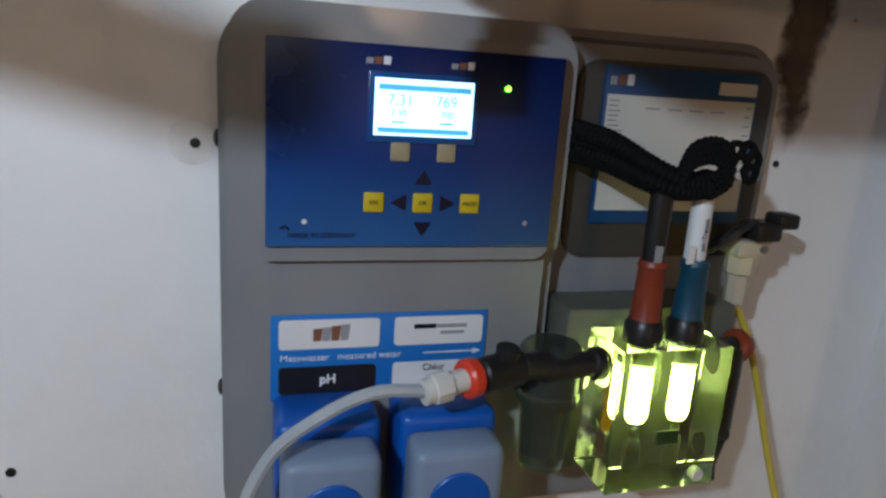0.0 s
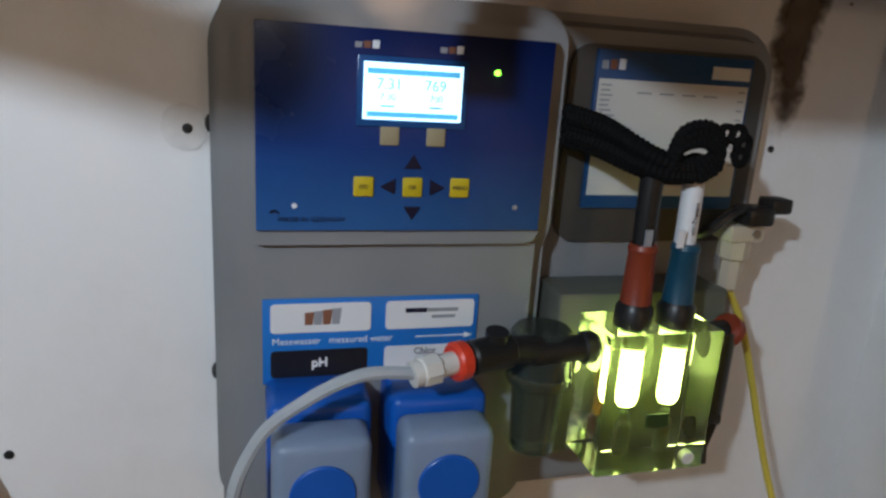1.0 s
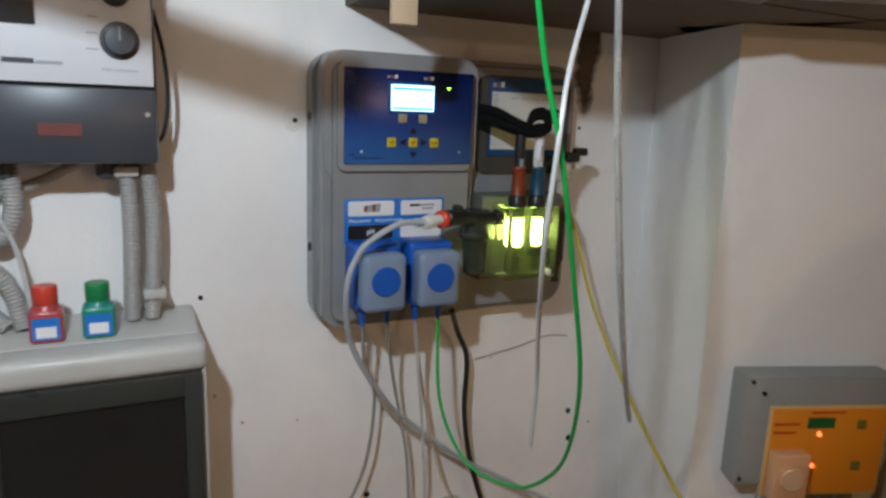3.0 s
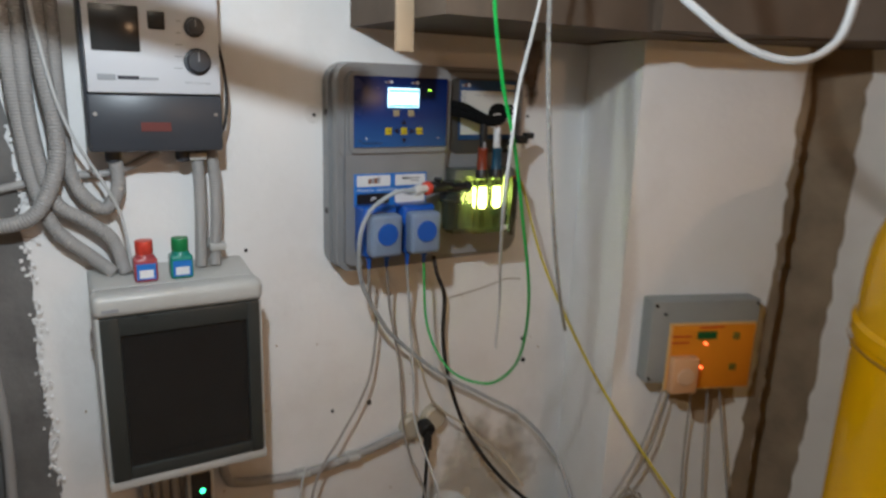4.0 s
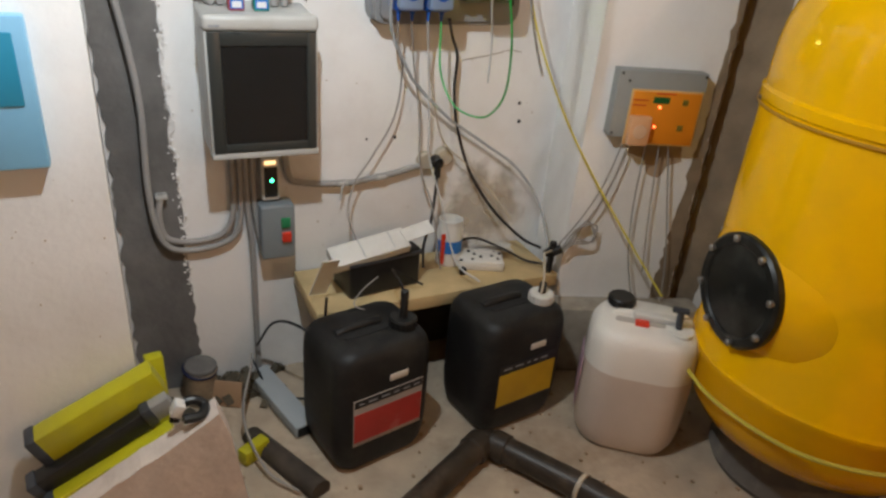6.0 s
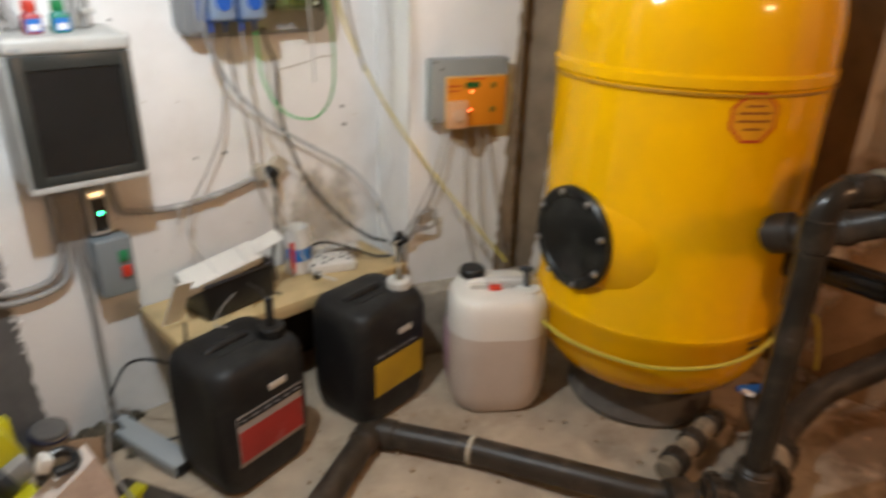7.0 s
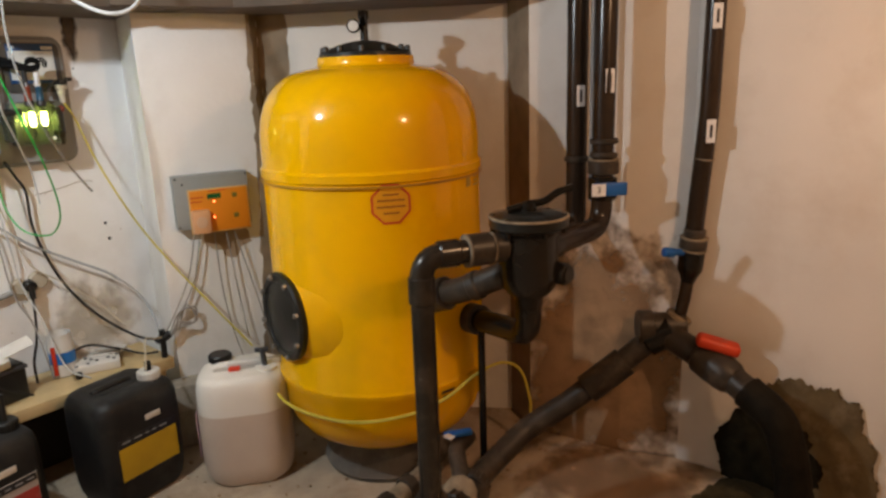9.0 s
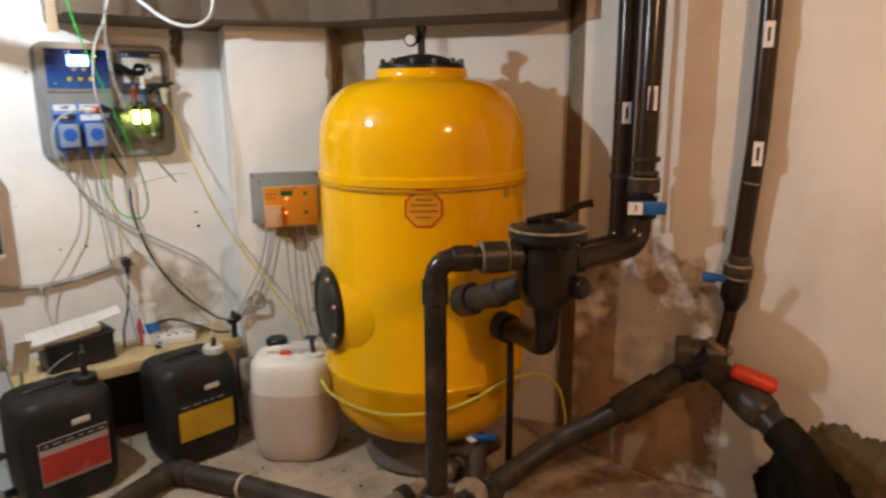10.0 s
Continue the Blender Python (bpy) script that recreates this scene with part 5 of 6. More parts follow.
t = thing("floor_manifold", "dusty grey pipe manifold with union nuts on the floor", "manifold")
part("run", sweep(fillet([(0.62, -1.48, 0.10), (0.702, -1.57, 0.10), (0.95, -1.56, 0.10)], 0.03), 0.045, 20), PVC_DUST, t)
part("tee", rod((0.702, -1.57, 0.06), (0.702, -1.57, 0.20), 0.050, 24, 0.004), PVC_DUST, t)
part("union_nut", lathe([(0.035, 0), (0.058, 0.006), (0.058, 0.035), (0.045, 0.042), (0.02, 0.045)], 10, axis((0.86, -1.545, 0.12), (0.80, -1.62, 0.19))), DUSTY, t, "ribbed union nut")
part("union_nut", rod((0.60, -1.46, 0.09), (0.55, -1.42, 0.085), 0.058, 12, 0.005), PVC_DUST, t, "ribbed union nut")
part("side_pipe", sweep(fillet([(0.90, -1.53, 0.14), (0.98, -1.44, 0.19), (1.10, -1.40, 0.17)], 0.03), 0.030, 16), PVC_DUST, t)
v = part("valve_handle", box(-0.05, 0.05, -0.015, 0.015, 0.03, 0.048, 0.005), HANDLE_BLUE, t, "blue valve handle")
v.matrix_local = Matrix.Translation((1.02, -1.42, 0.185)) @ Matrix.Rotation(radians(-35), 4, "Z")
part("handle_tag", box(1.0 - 0.045, 1.0 - 0.02, -1.44, -1.405, 0.234, 0.238), WHITE_FOIL, t, "", False)
for k, (p0, p1, r) in enumerate((((0.655, -1.515, 0.10), (0.63, -1.49, 0.10), 0.060), ((0.80, -1.575, 0.10), (0.835, -1.57, 0.10), 0.060), ((0.92, -1.55, 0.11), (0.955, -1.54, 0.115), 0.056))):
    nut = part("union_nut", rod(p0, p1, r, 20, 0.004), PVC_DUST, t, "ribbed union nut")
    ax = axis(p0, p1)
    h = (Vector(p1) - Vector(p0)).length
    for q in range(14):
        part("nut_rib", box(r - 0.002, r + 0.004, -0.004, 0.004, 0.005, h - 0.004, m=ax @ Matrix.Rotation(2 * math.pi * q / 14, 4, "Z")), PVC_DUST, nut)
dv = part("ball_valve", rod((0.671, -1.349, 0.060), (0.995, -1.335, 0.090), 0.034, 20, 0.004), DUSTY, t, "dust-covered ball valve")
for q in (0.12, 0.45, 0.80):
    a, b = Vector((0.671, -1.349, 0.060)), Vector((0.995, -1.335, 0.090))
    part("union_nut", rod(a.lerp(b, q), a.lerp(b, q + 0.13), 0.044, 10, 0.003), PVC_DUST, dv, "ribbed union nut")
part("branch", rod((0.604, -1.514, 0.02), (0.604, -1.514, 0.100), 0.050, 24, 0.003), PVC_DUST, t)
part("branch_cap", rod((0.604, -1.514, 0.098), (0.604, -1.514, 0.108), 0.038, 24, 0.003), mat("pale_tan_cap", (0.42, 0.30, 0.19), 0.7, var=0.15, scale=20), t, "pale tan plug in the branch")
part("rubble", wall_rubble(0.64, -1.50), mat("grey_rubble", (0.22, 0.19, 0.16), 0.9, var=0.3, bump=0.5), t, "crumbled mortar under the pipes")["kind"] = "stuff"
p = pipe("floor_pipe", [(-0.75, -1.12, 0.045), (0.17, -0.625, 0.045), (0.34, -0.90, 0.045), (0.56, -1.39, 0.07), (0.62, -1.48, 0.09)], 0.041, "dusty dark grey pipe lying across the floor", material=PVC_DUST, bend=0.05)
collar(p, (0.105, -0.66, 0.045), (0.155, -0.633, 0.045), 0.047)
collar(p, (0.182, -0.645, 0.045), (0.212, -0.694, 0.045), 0.047)
part("clamp", lathe([(0.0425, 0), (0.0455, 0.002), (0.0455, 0.012), (0.0425, 0.014)], 20, axis((0.335, -0.892, 0.045), (0.40, -1.035, 0.05))), CREAM, p, "pale pipe clamp")

# broken hole in the wall where the pipe goes in, its darkness painted on a lump
def wall_blob(cy, cz, ry, rz, depth, seed, rough):
    bm = bmesh.new()
    bmesh.ops.create_icosphere(bm, subdivisions=6, radius=1.0)
    for v in bm.verts:
        n = v.co.normalized()
        q = Vector((seed, n.y * 2, n.z * 2))
        k = 1 + 0.16 * noise.noise(q) + rough * 0.6 * noise.noise(q * 3) + rough * 0.35 * noise.noise(q * 9) + rough * 0.3 * noise.noise(q * 21) + rough * 0.2 * noise.noise(q * 43)
        v.co = Vector((1.685 - max(0.0, -n.x) ** 0.5 * depth * (1 + 0.22 * noise.noise(n * 3 + q)), cy + n.y * ry * k, max(-0.01, cz + n.z * rz * k)))
    return bm


tagged(part("mortar_patch", wall_blob(-2.37, 0.09, 0.22, 0.325, 0.024, 3.0, 0.14), mat("olive_brown_mortar", (0.115, 0.085, 0.042), 0.95, var=0.3, scale=9, bump=0.45, bump_scale=55, dirt=(0.30, 0.24, 0.16), dirt_amount=0.5, dirt_scale=11)), "rough olive brown mortar patch on the wall", "mortar")
# no opening is cut: the hole's inner shade is this lump's near-black colour
tagged(part("hole_shade", wall_blob(-2.27, 0.08, 0.17, 0.235, 0.038, 8.0, 0.13), mat("hole_shade_black", (0.016, 0.013, 0.007), 0.95, var=0.4, scale=20, bump=0.3, spec=0.1)), "near-black lump painting the dark of a broken hole behind the pipe", "hole")


bm = bmesh.new()
bmesh.ops.create_icosphere(bm, subdivisions=5, radius=1.0)
for v in bm.verts:
    n = v.co.normalized()
    k = 1 + 0.25 * noise.noise(n * 2.2) + 0.10 * noise.noise(n * 7) + 0.06 * noise.noise(n * 19)
    v.co = Vector((1.446 + n.x * 0.20 * k, -2.269 + n.y * 0.17 * k, max(-0.01, n.z * 0.045 * k + 0.006 * noise.noise(n * 30))))
tagged(part("earth_mound", bm, mat("damp_dark_earth", (0.045, 0.036, 0.018), 0.95, var=0.4, scale=16, bump=0.8, bump_scale=50, spec=0.15)), "damp dark earth and mortar spilt on the floor round the hole", "earth")


# ---- overhead pieces ----
tagged(part("overhead_pipe", sweep(fillet([(-1.16, -0.525, 2.11), (-1.0, -0.52, 1.90), (-0.56, -0.50, 1.808), (-0.44, -0.495, 1.792), (-0.215, -0.485, 1.728)], 0.05), 0.024, 14), BLUE_LIGHT), "light blue pipe hung below the ceiling", "pipe")
so = part("soffit_pilaster", box(-0.08, 0.50, -0.22, 0.0, 1.702, 2.1, m=Matrix.Translation((0.63, -0.268, 0)) @ Matrix.Rotation(math.atan2(-0.144, 0.40), 4, "Z")), SOFFIT)
tagged(so, "dark brown boarded beam casing over the pilaster", "soffit", kind="structure")
t = thing("wood_hanger", "short raw wooden hanger in front of the wall", "hanger")
part("strip", box(-0.008, 0.026, -0.305, -0.297, 1.642, 1.76, 0.001), WOOD_RAW, t)

# ---- concrete strip, bare patches and painted shadows ----
strip = [(-0.762, 0.0), (-0.575, 0.0), (-0.585, 0.5), (-0.600, 0.9), (-0.607, 1.3), (-0.620, 1.8), (-0.762, 1.8)]
tagged(part("concrete_strip", poly_plate(ragged(strip, 0.025, 0.008, 3), -0.006, 0.006), CONCRETE, smooth=False), "rough bare grey concrete strip with broken paint edge", "concrete strip", kind="structure")
rnd = random.Random(11)
t = thing("paint_flakes", "white paint flakes peeling at the edge of concrete", "paint flakes", kind="stuff")
bm = bmesh.new()
for k in range(240):
    z = rnd.uniform(0.35, 1.6)
    x = -0.598 - 0.012 * (z - 0.9) + rnd.gauss(0.004, 0.006)
    s = rnd.uniform(0.0008, 0.0034)
    add_box(bm, x - s, x + s, -0.008 - rnd.uniform(0, 0.003), -0.002, z - s * rnd.uniform(0.5, 1.6), z + s)
part("flake", bm, WALL, t, smooth=False)
# blurry shadow right of the controller, painted as a dark smear
tagged(part("wall_shadow_smear", poly_plate([(0.46, 1.46), (0.575, 1.46), (0.575, 1.745), (0.46, 1.745)], -0.0015, 0.001), soft_stain_or_shade("grey_brown_shadow", (0.15, 0.11, 0.08), (0.518, 0, 1.66), (0.036, 1, 0.15), 0.85, 16), smooth=False), "dark brown smear painting a blurry shadow on the wall", "wall patch", kind="structure")
CORN = Matrix.Translation((1.095, -0.365, 0)) @ Matrix.Rotation(math.atan2(-0.855, 0.545), 4, "Z")
PIL = Matrix.Translation((0.63, -0.266, 0)) @ Matrix.Rotation(math.atan2(-0.144, 0.40), 4, "Z")
tagged(part("bare_strip", poly_plate(ragged([(0.0, 0.0), (0.05, 0.0), (0.11, 0.5), (0.125, 0.9), (0.13, 1.79), (0.0, 1.79)], 0.03, 0.006, 6), -0.002, 0.002, CORN), RENDER, smooth=False), "bare brown render strip beside the pilaster", "wall patch", kind="structure")
tagged(part("bare_edge", poly_plate(ragged([(0.355, 0.27), (0.427, 0.27), (0.427, 1.79), (0.410, 1.79), (0.408, 1.3), (0.395, 0.95), (0.375, 0.6)], 0.025, 0.007, 8), -0.002, 0.002, PIL), RENDER, smooth=False), "bare brown render along the broken pilaster edge", "wall patch", kind="structure")
# the timer's shadow on the pilaster, painted as a ragged brown plate
tagged(part("timer_shadow", poly_plate(ragged([(0.16, 0.86), (0.33, 0.86), (0.35, 0.80), (0.30, 0.78), (0.28, 0.74), (0.24, 0.75), (0.22, 0.80), (0.16, 0.82)], 0.015, 0.005, 9), -0.001, 0.001, PIL), BARE_AND_SHADE, smooth=False), "brown patch painting the shadow under the timer", "wall patch", kind="structure")
FLAT = Matrix.Translation((0, 0, 0.0075)) @ Matrix.Rotation(radians(-90), 4, "X")
tagged(part("rust_stain", poly_plate([(0.85, -1.40), (1.68, -1.40), (1.68, -2.60), (0.85, -2.60)], 0.0, 0.001, FLAT), soft_stain_or_shade("rusty_floor_stain", (0.32, 0.19, 0.10), (1.35, -1.85, 0), (0.40, 0.44, 1), 0.45, 7), smooth=False), "rusty brown stain on the concrete floor", "stain", kind="structure")
E1 = Matrix.Translation((1.545, -1.38, 0)) @ Matrix.Rotation(math.atan2(-0.37, 0.055), 4, "Z")
E2 = Matrix.Translation((1.60, -1.75, 0)) @ Matrix.Rotation(math.atan2(-0.20, 0.075), 4, "Z")
# patchy brown that thins out from its middle low behind the pipes
FOOT = soft_stain_or_shade("patchy_brown", (0.40, 0.26, 0.15), (1.58, -1.66, 0.30), (0.42, 0.44, 0.72), 0.85, 6)
for m, x0, w in ((E1, 0.0, 0.3745), (E2, 0.0, 0.2135), (CORN, 0.56, 1.012)):
    tagged(part("brown_wall_patch", poly_plate([(x0, 0.0), (w, 0.0), (w, 1.05), (x0, 1.05)], -0.002, 0.0015, m), FOOT, smooth=False), "patchy brown on the wall behind the pipes", "stain", kind="structure")
tagged(part("yellow_stain", poly_plate([(0.12, 0.34), (0.625, 0.34), (0.625, 0.86), (0.12, 0.86)], -0.0012, 0.001), soft_stain_or_shade("yellowed_paint", (0.66, 0.58, 0.46), (0.45, 0, 0.53), (0.24, 1, 0.20), 0.35, 9), smooth=False), "yellowed damp stain on the wall above the bench", "stain", kind="structure")
rnd = random.Random(61)
bm = bmesh.new()
for k in range(34):
    x, z, s = rnd.uniform(-0.55, 0.62), rnd.uniform(0.45, 1.7), rnd.uniform(0.0008, 0.0028)
    if z > 1.12 and -0.15 < x < 0.56:
        continue
    add_rod(bm, (x, 0.001, z), (x, -0.0015, z), s, rnd.choice((5, 6, 7)))
for k in range(22):
    x, z, s = rnd.uniform(-1.0, -0.78), rnd.uniform(0.5, 1.3), rnd.uniform(0.0006, 0.002)
    add_rod(bm, (x, -0.409, z), (x, -0.4115, z), s * 1.1, rnd.choice((5, 6, 7)))
tagged(part("paint_chips", bm, BARE_AND_SHADE, smooth=False), "tiny chips in the wall paint", "paint chips", kind="stuff")
for k, (x, z, r) in enumerate(((-0.053, 1.516, 0.0042), (0.512, 1.516, 0.0035), (-0.207, 1.232, 0.004), (0.08, 0.817, 0.006), (-0.016, 0.816, 0.004), (0.54, 0.911, 0.006), (0.547, 0.846, 0.007))):
    h = tagged(part("wall_plug", lathe([(r, 0), (r, 0.0015), (r * 0.6, 0.002)], 12, axis((x, 0.0, z), (x, -0.1, z))), BLACK_PLASTIC), "small dark screw hole in the wall", "wall plug", "wall plugs")
tagged(part("filler_spot", poly_plate(ragged(round_rect(-0.073, -0.038, 1.498, 1.536, 0.016, 3), 0.01, 0.002, 2), -0.0012, 0.0012), mat("grey_filler", (0.72, 0.71, 0.69), 0.8, var=0.1, scale=40), smooth=False), "grey filler spot round a screw hole", "wall patch", kind="structure")
tagged(part("wall_crack", sweep(spline([(0.30, -0.001, 1.06), (0.40, -0.001, 1.075), (0.47, -0.001, 1.09), (0.52, -0.001, 1.085)], 6), 0.0012, 5), RENDER), "thin crack in the wall paint", "crack", kind="structure")

# ---- corrugated conduits ----
for pts, r in (
        ([(-0.600, -0.03, 1.80), (-0.597, -0.03, 1.60), (-0.590, -0.03, 1.49), (-0.578, -0.03, 1.39), (-0.552, -0.03, 1.31), (-0.50, -0.03, 1.255), (-0.462, -0.05, 1.222)], 0.0125),
        ([(-0.573, -0.032, 1.80), (-0.577, -0.035, 1.56), (-0.568, -0.035, 1.44), (-0.548, -0.035, 1.36), (-0.50, -0.035, 1.322), (-0.462, -0.04, 1.285), (-0.444, -0.05, 1.222)], 0.0125),
        ([(-0.552, -0.055, 1.80), (-0.548, -0.055, 1.60), (-0.537, -0.055, 1.49), (-0.545, -0.055, 1.415), (-0.585, -0.05, 1.34), (-0.66, -0.04, 1.322), (-0.75, -0.03, 1.322)], 0.0135),
        ([(-0.527, -0.03, 1.80), (-0.528, -0.03, 1.55), (-0.522, -0.03, 1.42), (-0.500, -0.03, 1.365), (-0.468, -0.035, 1.345), (-0.446, -0.045, 1.385), (-0.448, -0.05, 1.455)], 0.0125),
        ([(-0.305, -0.05, 1.46), (-0.303, -0.05, 1.36), (-0.308, -0.05, 1.222)], 0.0115),
        ([(-0.278, -0.05, 1.46), (-0.273, -0.05, 1.36), (-0.281, -0.05, 1.222)], 0.0115)):
    corrugated("corrugated_conduit", pts, r, "grey corrugated plastic conduit along the wall")
for pts in (
        [(-0.442, -0.02, 0.845), (-0.441, -0.02, 0.64), (-0.475, -0.02, 0.555), (-0.56, -0.02, 0.536), (-0.635, -0.025, 0.558), (-0.652, -0.025, 0.625), (-0.64, -0.02, 0.70)],
        [(-0.420, -0.02, 0.845), (-0.421, -0.02, 0.62), (-0.452, -0.02, 0.533), (-0.56, -0.02, 0.508), (-0.645, -0.03, 0.545), (-0.672, -0.03, 0.70), (-0.668, -0.03, 0.98), (-0.70, -0.03, 1.25), (-0.74, -0.03, 1.45)],
        [(-0.401, -0.02, 0.845), (-0.400, -0.02, 0.63), (-0.391, -0.02, 0.48), (-0.392, -0.02, 0.22), (-0.390, -0.02, 0.0)],
        [(-0.382, -0.02, 0.845), (-0.381, -0.02, 0.70), (-0.376, -0.02, 0.60), (-0.365, -0.03, 0.52)]):
    tagged(part("conduit_pipe", sweep(spline(pts, 10), 0.0095, 12), CONDUIT), "smooth grey conduit below the distribution box", "conduit", "smooth conduits")
tagged(part("conduit_pipe", sweep(spline([(-0.29, -0.03, 0.84), (-0.275, -0.025, 0.73), (-0.236, -0.02, 0.697), (-0.09, -0.02, 0.681), (0.06, -0.02, 0.697), (0.165, -0.02, 0.72)], 10), 0.0105, 12), CONDUIT), "smooth grey conduit running to the sockets", "conduit", "smooth conduits")
tagged(part("conduit_pipe", sweep(spline([(-0.369, -0.022, 1.447), (-0.417, -0.022, 1.422), (-0.463, -0.018, 1.408), (-0.549, -0.014, 1.401), (-0.70, -0.014, 1.37)], 10), 0.0075, 10), CONDUIT), "thin grey conduit passing behind the corrugated ones", "conduit", "smooth conduits")
for x, z in ((-0.305, 1.44), (-0.276, 1.26), (-0.64, 0.69), (-0.10, 0.682), (0.03, 0.692)):
    tagged(part("pipe_clip", box(x - 0.016, x + 0.016, -0.066 if z > 1 else -0.034, 0.0, z - 0.007, z + 0.007, 0.003), BOX_GREY), "grey plastic conduit clip", "clip", "conduit clips")
tagged(part("cable_tie", sweep(spline([(-0.095, -0.032, 0.70), (-0.105, -0.036, 0.67), (-0.112, -0.036, 0.63)], 6), 0.0028, 6), TUBE_WHITE), "white cable tie on the conduit", "cable tie")
cable("thin_cable", [(-0.565, -0.075, 1.80), (-0.548, -0.075, 1.63), (-0.52, -0.07, 1.50), (-0.47, -0.06, 1.395), (-0.445, -0.05, 1.33), (-0.432, -0.05, 1.222)], 0.0032, TUBE_WHITE, "thin pale cable over the conduits")

# ---- hoses and cables ----
cable("measuring_water_hose", [(0.108, -0.169, 1.370), (0.069, -0.17, 1.371), (0.031, -0.17, 1.354), (0.0, -0.17, 1.327), (-0.017, -0.165, 1.27), (0.004, -0.13, 1.17), (0.07, -0.09, 1.06), (0.13, -0.06, 0.99), (0.254, -0.045, 0.88), (0.39, -0.045, 0.79), (0.52, -0.06, 0.70), (0.60, -0.12, 0.58), (0.60, -0.22, 0.44)], 0.0048, HOSE, "milky measuring water hose curving down from the cell", "hose")
for pts, r, ma, lab in (
        ([(0.024, -0.12, 1.20), (0.040, -0.09, 1.12), (0.07, -0.06, 1.045), (0.055, -0.05, 0.90), (-0.01, -0.05, 0.78), (-0.075, -0.06, 0.69), (-0.10, -0.08, 0.60), (-0.09, -0.14, 0.53)], 0.003, GREY_CORD, "thin grey dosing tube"),
        ([(0.066, -0.12, 1.20), (0.10, -0.07, 1.08), (0.138, -0.05, 0.916), (0.150, -0.05, 0.77), (0.165, -0.06, 0.68), (0.19, -0.09, 0.60), (0.20, -0.17, 0.40)], 0.003, GREY_CORD, "thin grey dosing tube"),
        ([(0.116, -0.12, 1.20), (0.150, -0.07, 1.075), (0.176, -0.05, 0.88), (0.185, -0.05, 0.76), (0.21, -0.12, 0.62), (0.23, -0.22, 0.45), (0.27, -0.32, 0.42)], 0.003, TUBE_WHITE, "thin milky dosing tube"),
        ([(0.118, -0.11, 1.20), (0.165, -0.05, 1.05), (0.20, -0.045, 0.90), (0.24, -0.05, 0.80), (0.33, -0.05, 0.72), (0.43, -0.06, 0.62), (0.50, -0.1, 0.52)], 0.0028, CREAM, "thin cream dosing tube")):
    cable("dosing_tube", pts, r, ma, lab + " hanging from the pumps", "tube", "dosing tubes")
cable("green_cord", [(0.0, -0.59, 1.95), (0.010, -0.575, 1.74), (0.043, -0.560, 1.60), (0.078, -0.552, 1.50), (0.122, -0.525, 1.38), (0.185, -0.475, 1.22), (0.235, -0.40, 1.08), (0.248, -0.34, 1.0), (0.230, -0.28, 0.955), (0.175, -0.22, 0.975), (0.150, -0.16, 1.06), (0.158, -0.12, 1.20)], 0.0029, GREEN_CORD, "bright green cord hanging in a loop to the pump", "cord")
cable("hanging_tube", [(0.19, -0.49, 1.95), (0.165, -0.50, 1.80), (0.128, -0.515, 1.675), (0.085, -0.545, 1.585), (0.068, -0.557, 1.4975), (0.078, -0.532, 1.397), (0.132, -0.455, 1.28), (0.172, -0.402, 1.19), (0.188, -0.375, 1.08)], 0.0028, TUBE_WHITE, "milky tube hanging from the ceiling", "tube", "hanging tubes")
cable("hanging_tube", [(0.16, -0.50, 1.95), (0.125, -0.557, 1.70), (0.112, -0.582, 1.60), (0.119, -0.587, 1.50), (0.146, -0.571, 1.40), (0.193, -0.534, 1.30), (0.26, -0.475, 1.20), (0.348, -0.394, 1.10)], 0.0036, TUBE_CLEAR, "milky tube hanging beside the pilaster", "tube", "hanging tubes")
cable("yellow_tube", [(0.430, -0.07, 1.395), (0.455, -0.08, 1.34), (0.50, -0.12, 1.16), (0.55, -0.24, 0.95), (0.61, -0.36, 0.78), (0.69, -0.50, 0.60), (0.745, -0.64, 0.46)], 0.0035, YEL_CORD, "thin yellowish tube running down to the white canister", "tube")
cable("mains_cable", [(0.195, -0.10, 1.20), (0.235, -0.05, 1.14), (0.262, -0.04, 1.08), (0.262, -0.04, 0.97), (0.285, -0.04, 0.85), (0.34, -0.05, 0.70), (0.43, -0.08, 0.56), (0.53, -0.14, 0.46), (0.58, -0.20, 0.44)], 0.0052, BLACK_CORD, "black mains cable from the controller")
cable("mains_cable", [(0.212, -0.066, 0.70), (0.205, -0.075, 0.62), (0.19, -0.09, 0.54), (0.165, -0.10, 0.46), (0.155, -0.13, 0.39)], 0.005, BLACK_CORD, "black plug cable going down behind the tub")
cable("mains_cable", [(0.30, -0.10, 0.46), (0.36, -0.12, 0.47), (0.44, -0.16, 0.44), (0.52, -0.20, 0.40), (0.56, -0.25, 0.405)], 0.0048, BLACK_CORD, "black cable lying across the bench")
cable("mains_cable", [(-0.235, -0.30, 0.44), (-0.245, -0.31, 0.34), (-0.26, -0.33, 0.22), (-0.25, -0.30, 0.09), (-0.30, -0.22, 0.02), (-0.38, -0.14, 0.02), (-0.42, -0.06, 0.10)], 0.004, BLACK_CORD, "black cable hanging beside the bench")
cable("mains_cable", [(-0.40, -0.05, 0.14), (-0.36, -0.13, 0.27), (-0.31, -0.22, 0.31), (-0.26, -0.28, 0.27), (-0.25, -0.31, 0.12), (-0.24, -0.30, 0.015)], 0.0042, BLACK_CORD, "black cable looping by the bench")
cable("grey_flex", [(-0.42, -0.06, 0.12), (-0.44, -0.16, 0.14), (-0.50, -0.34, 0.10), (-0.47, -0.50, 0.03), (-0.40, -0.60, 0.015)], 0.0042, GREY_CORD, "grey cable on the floor")
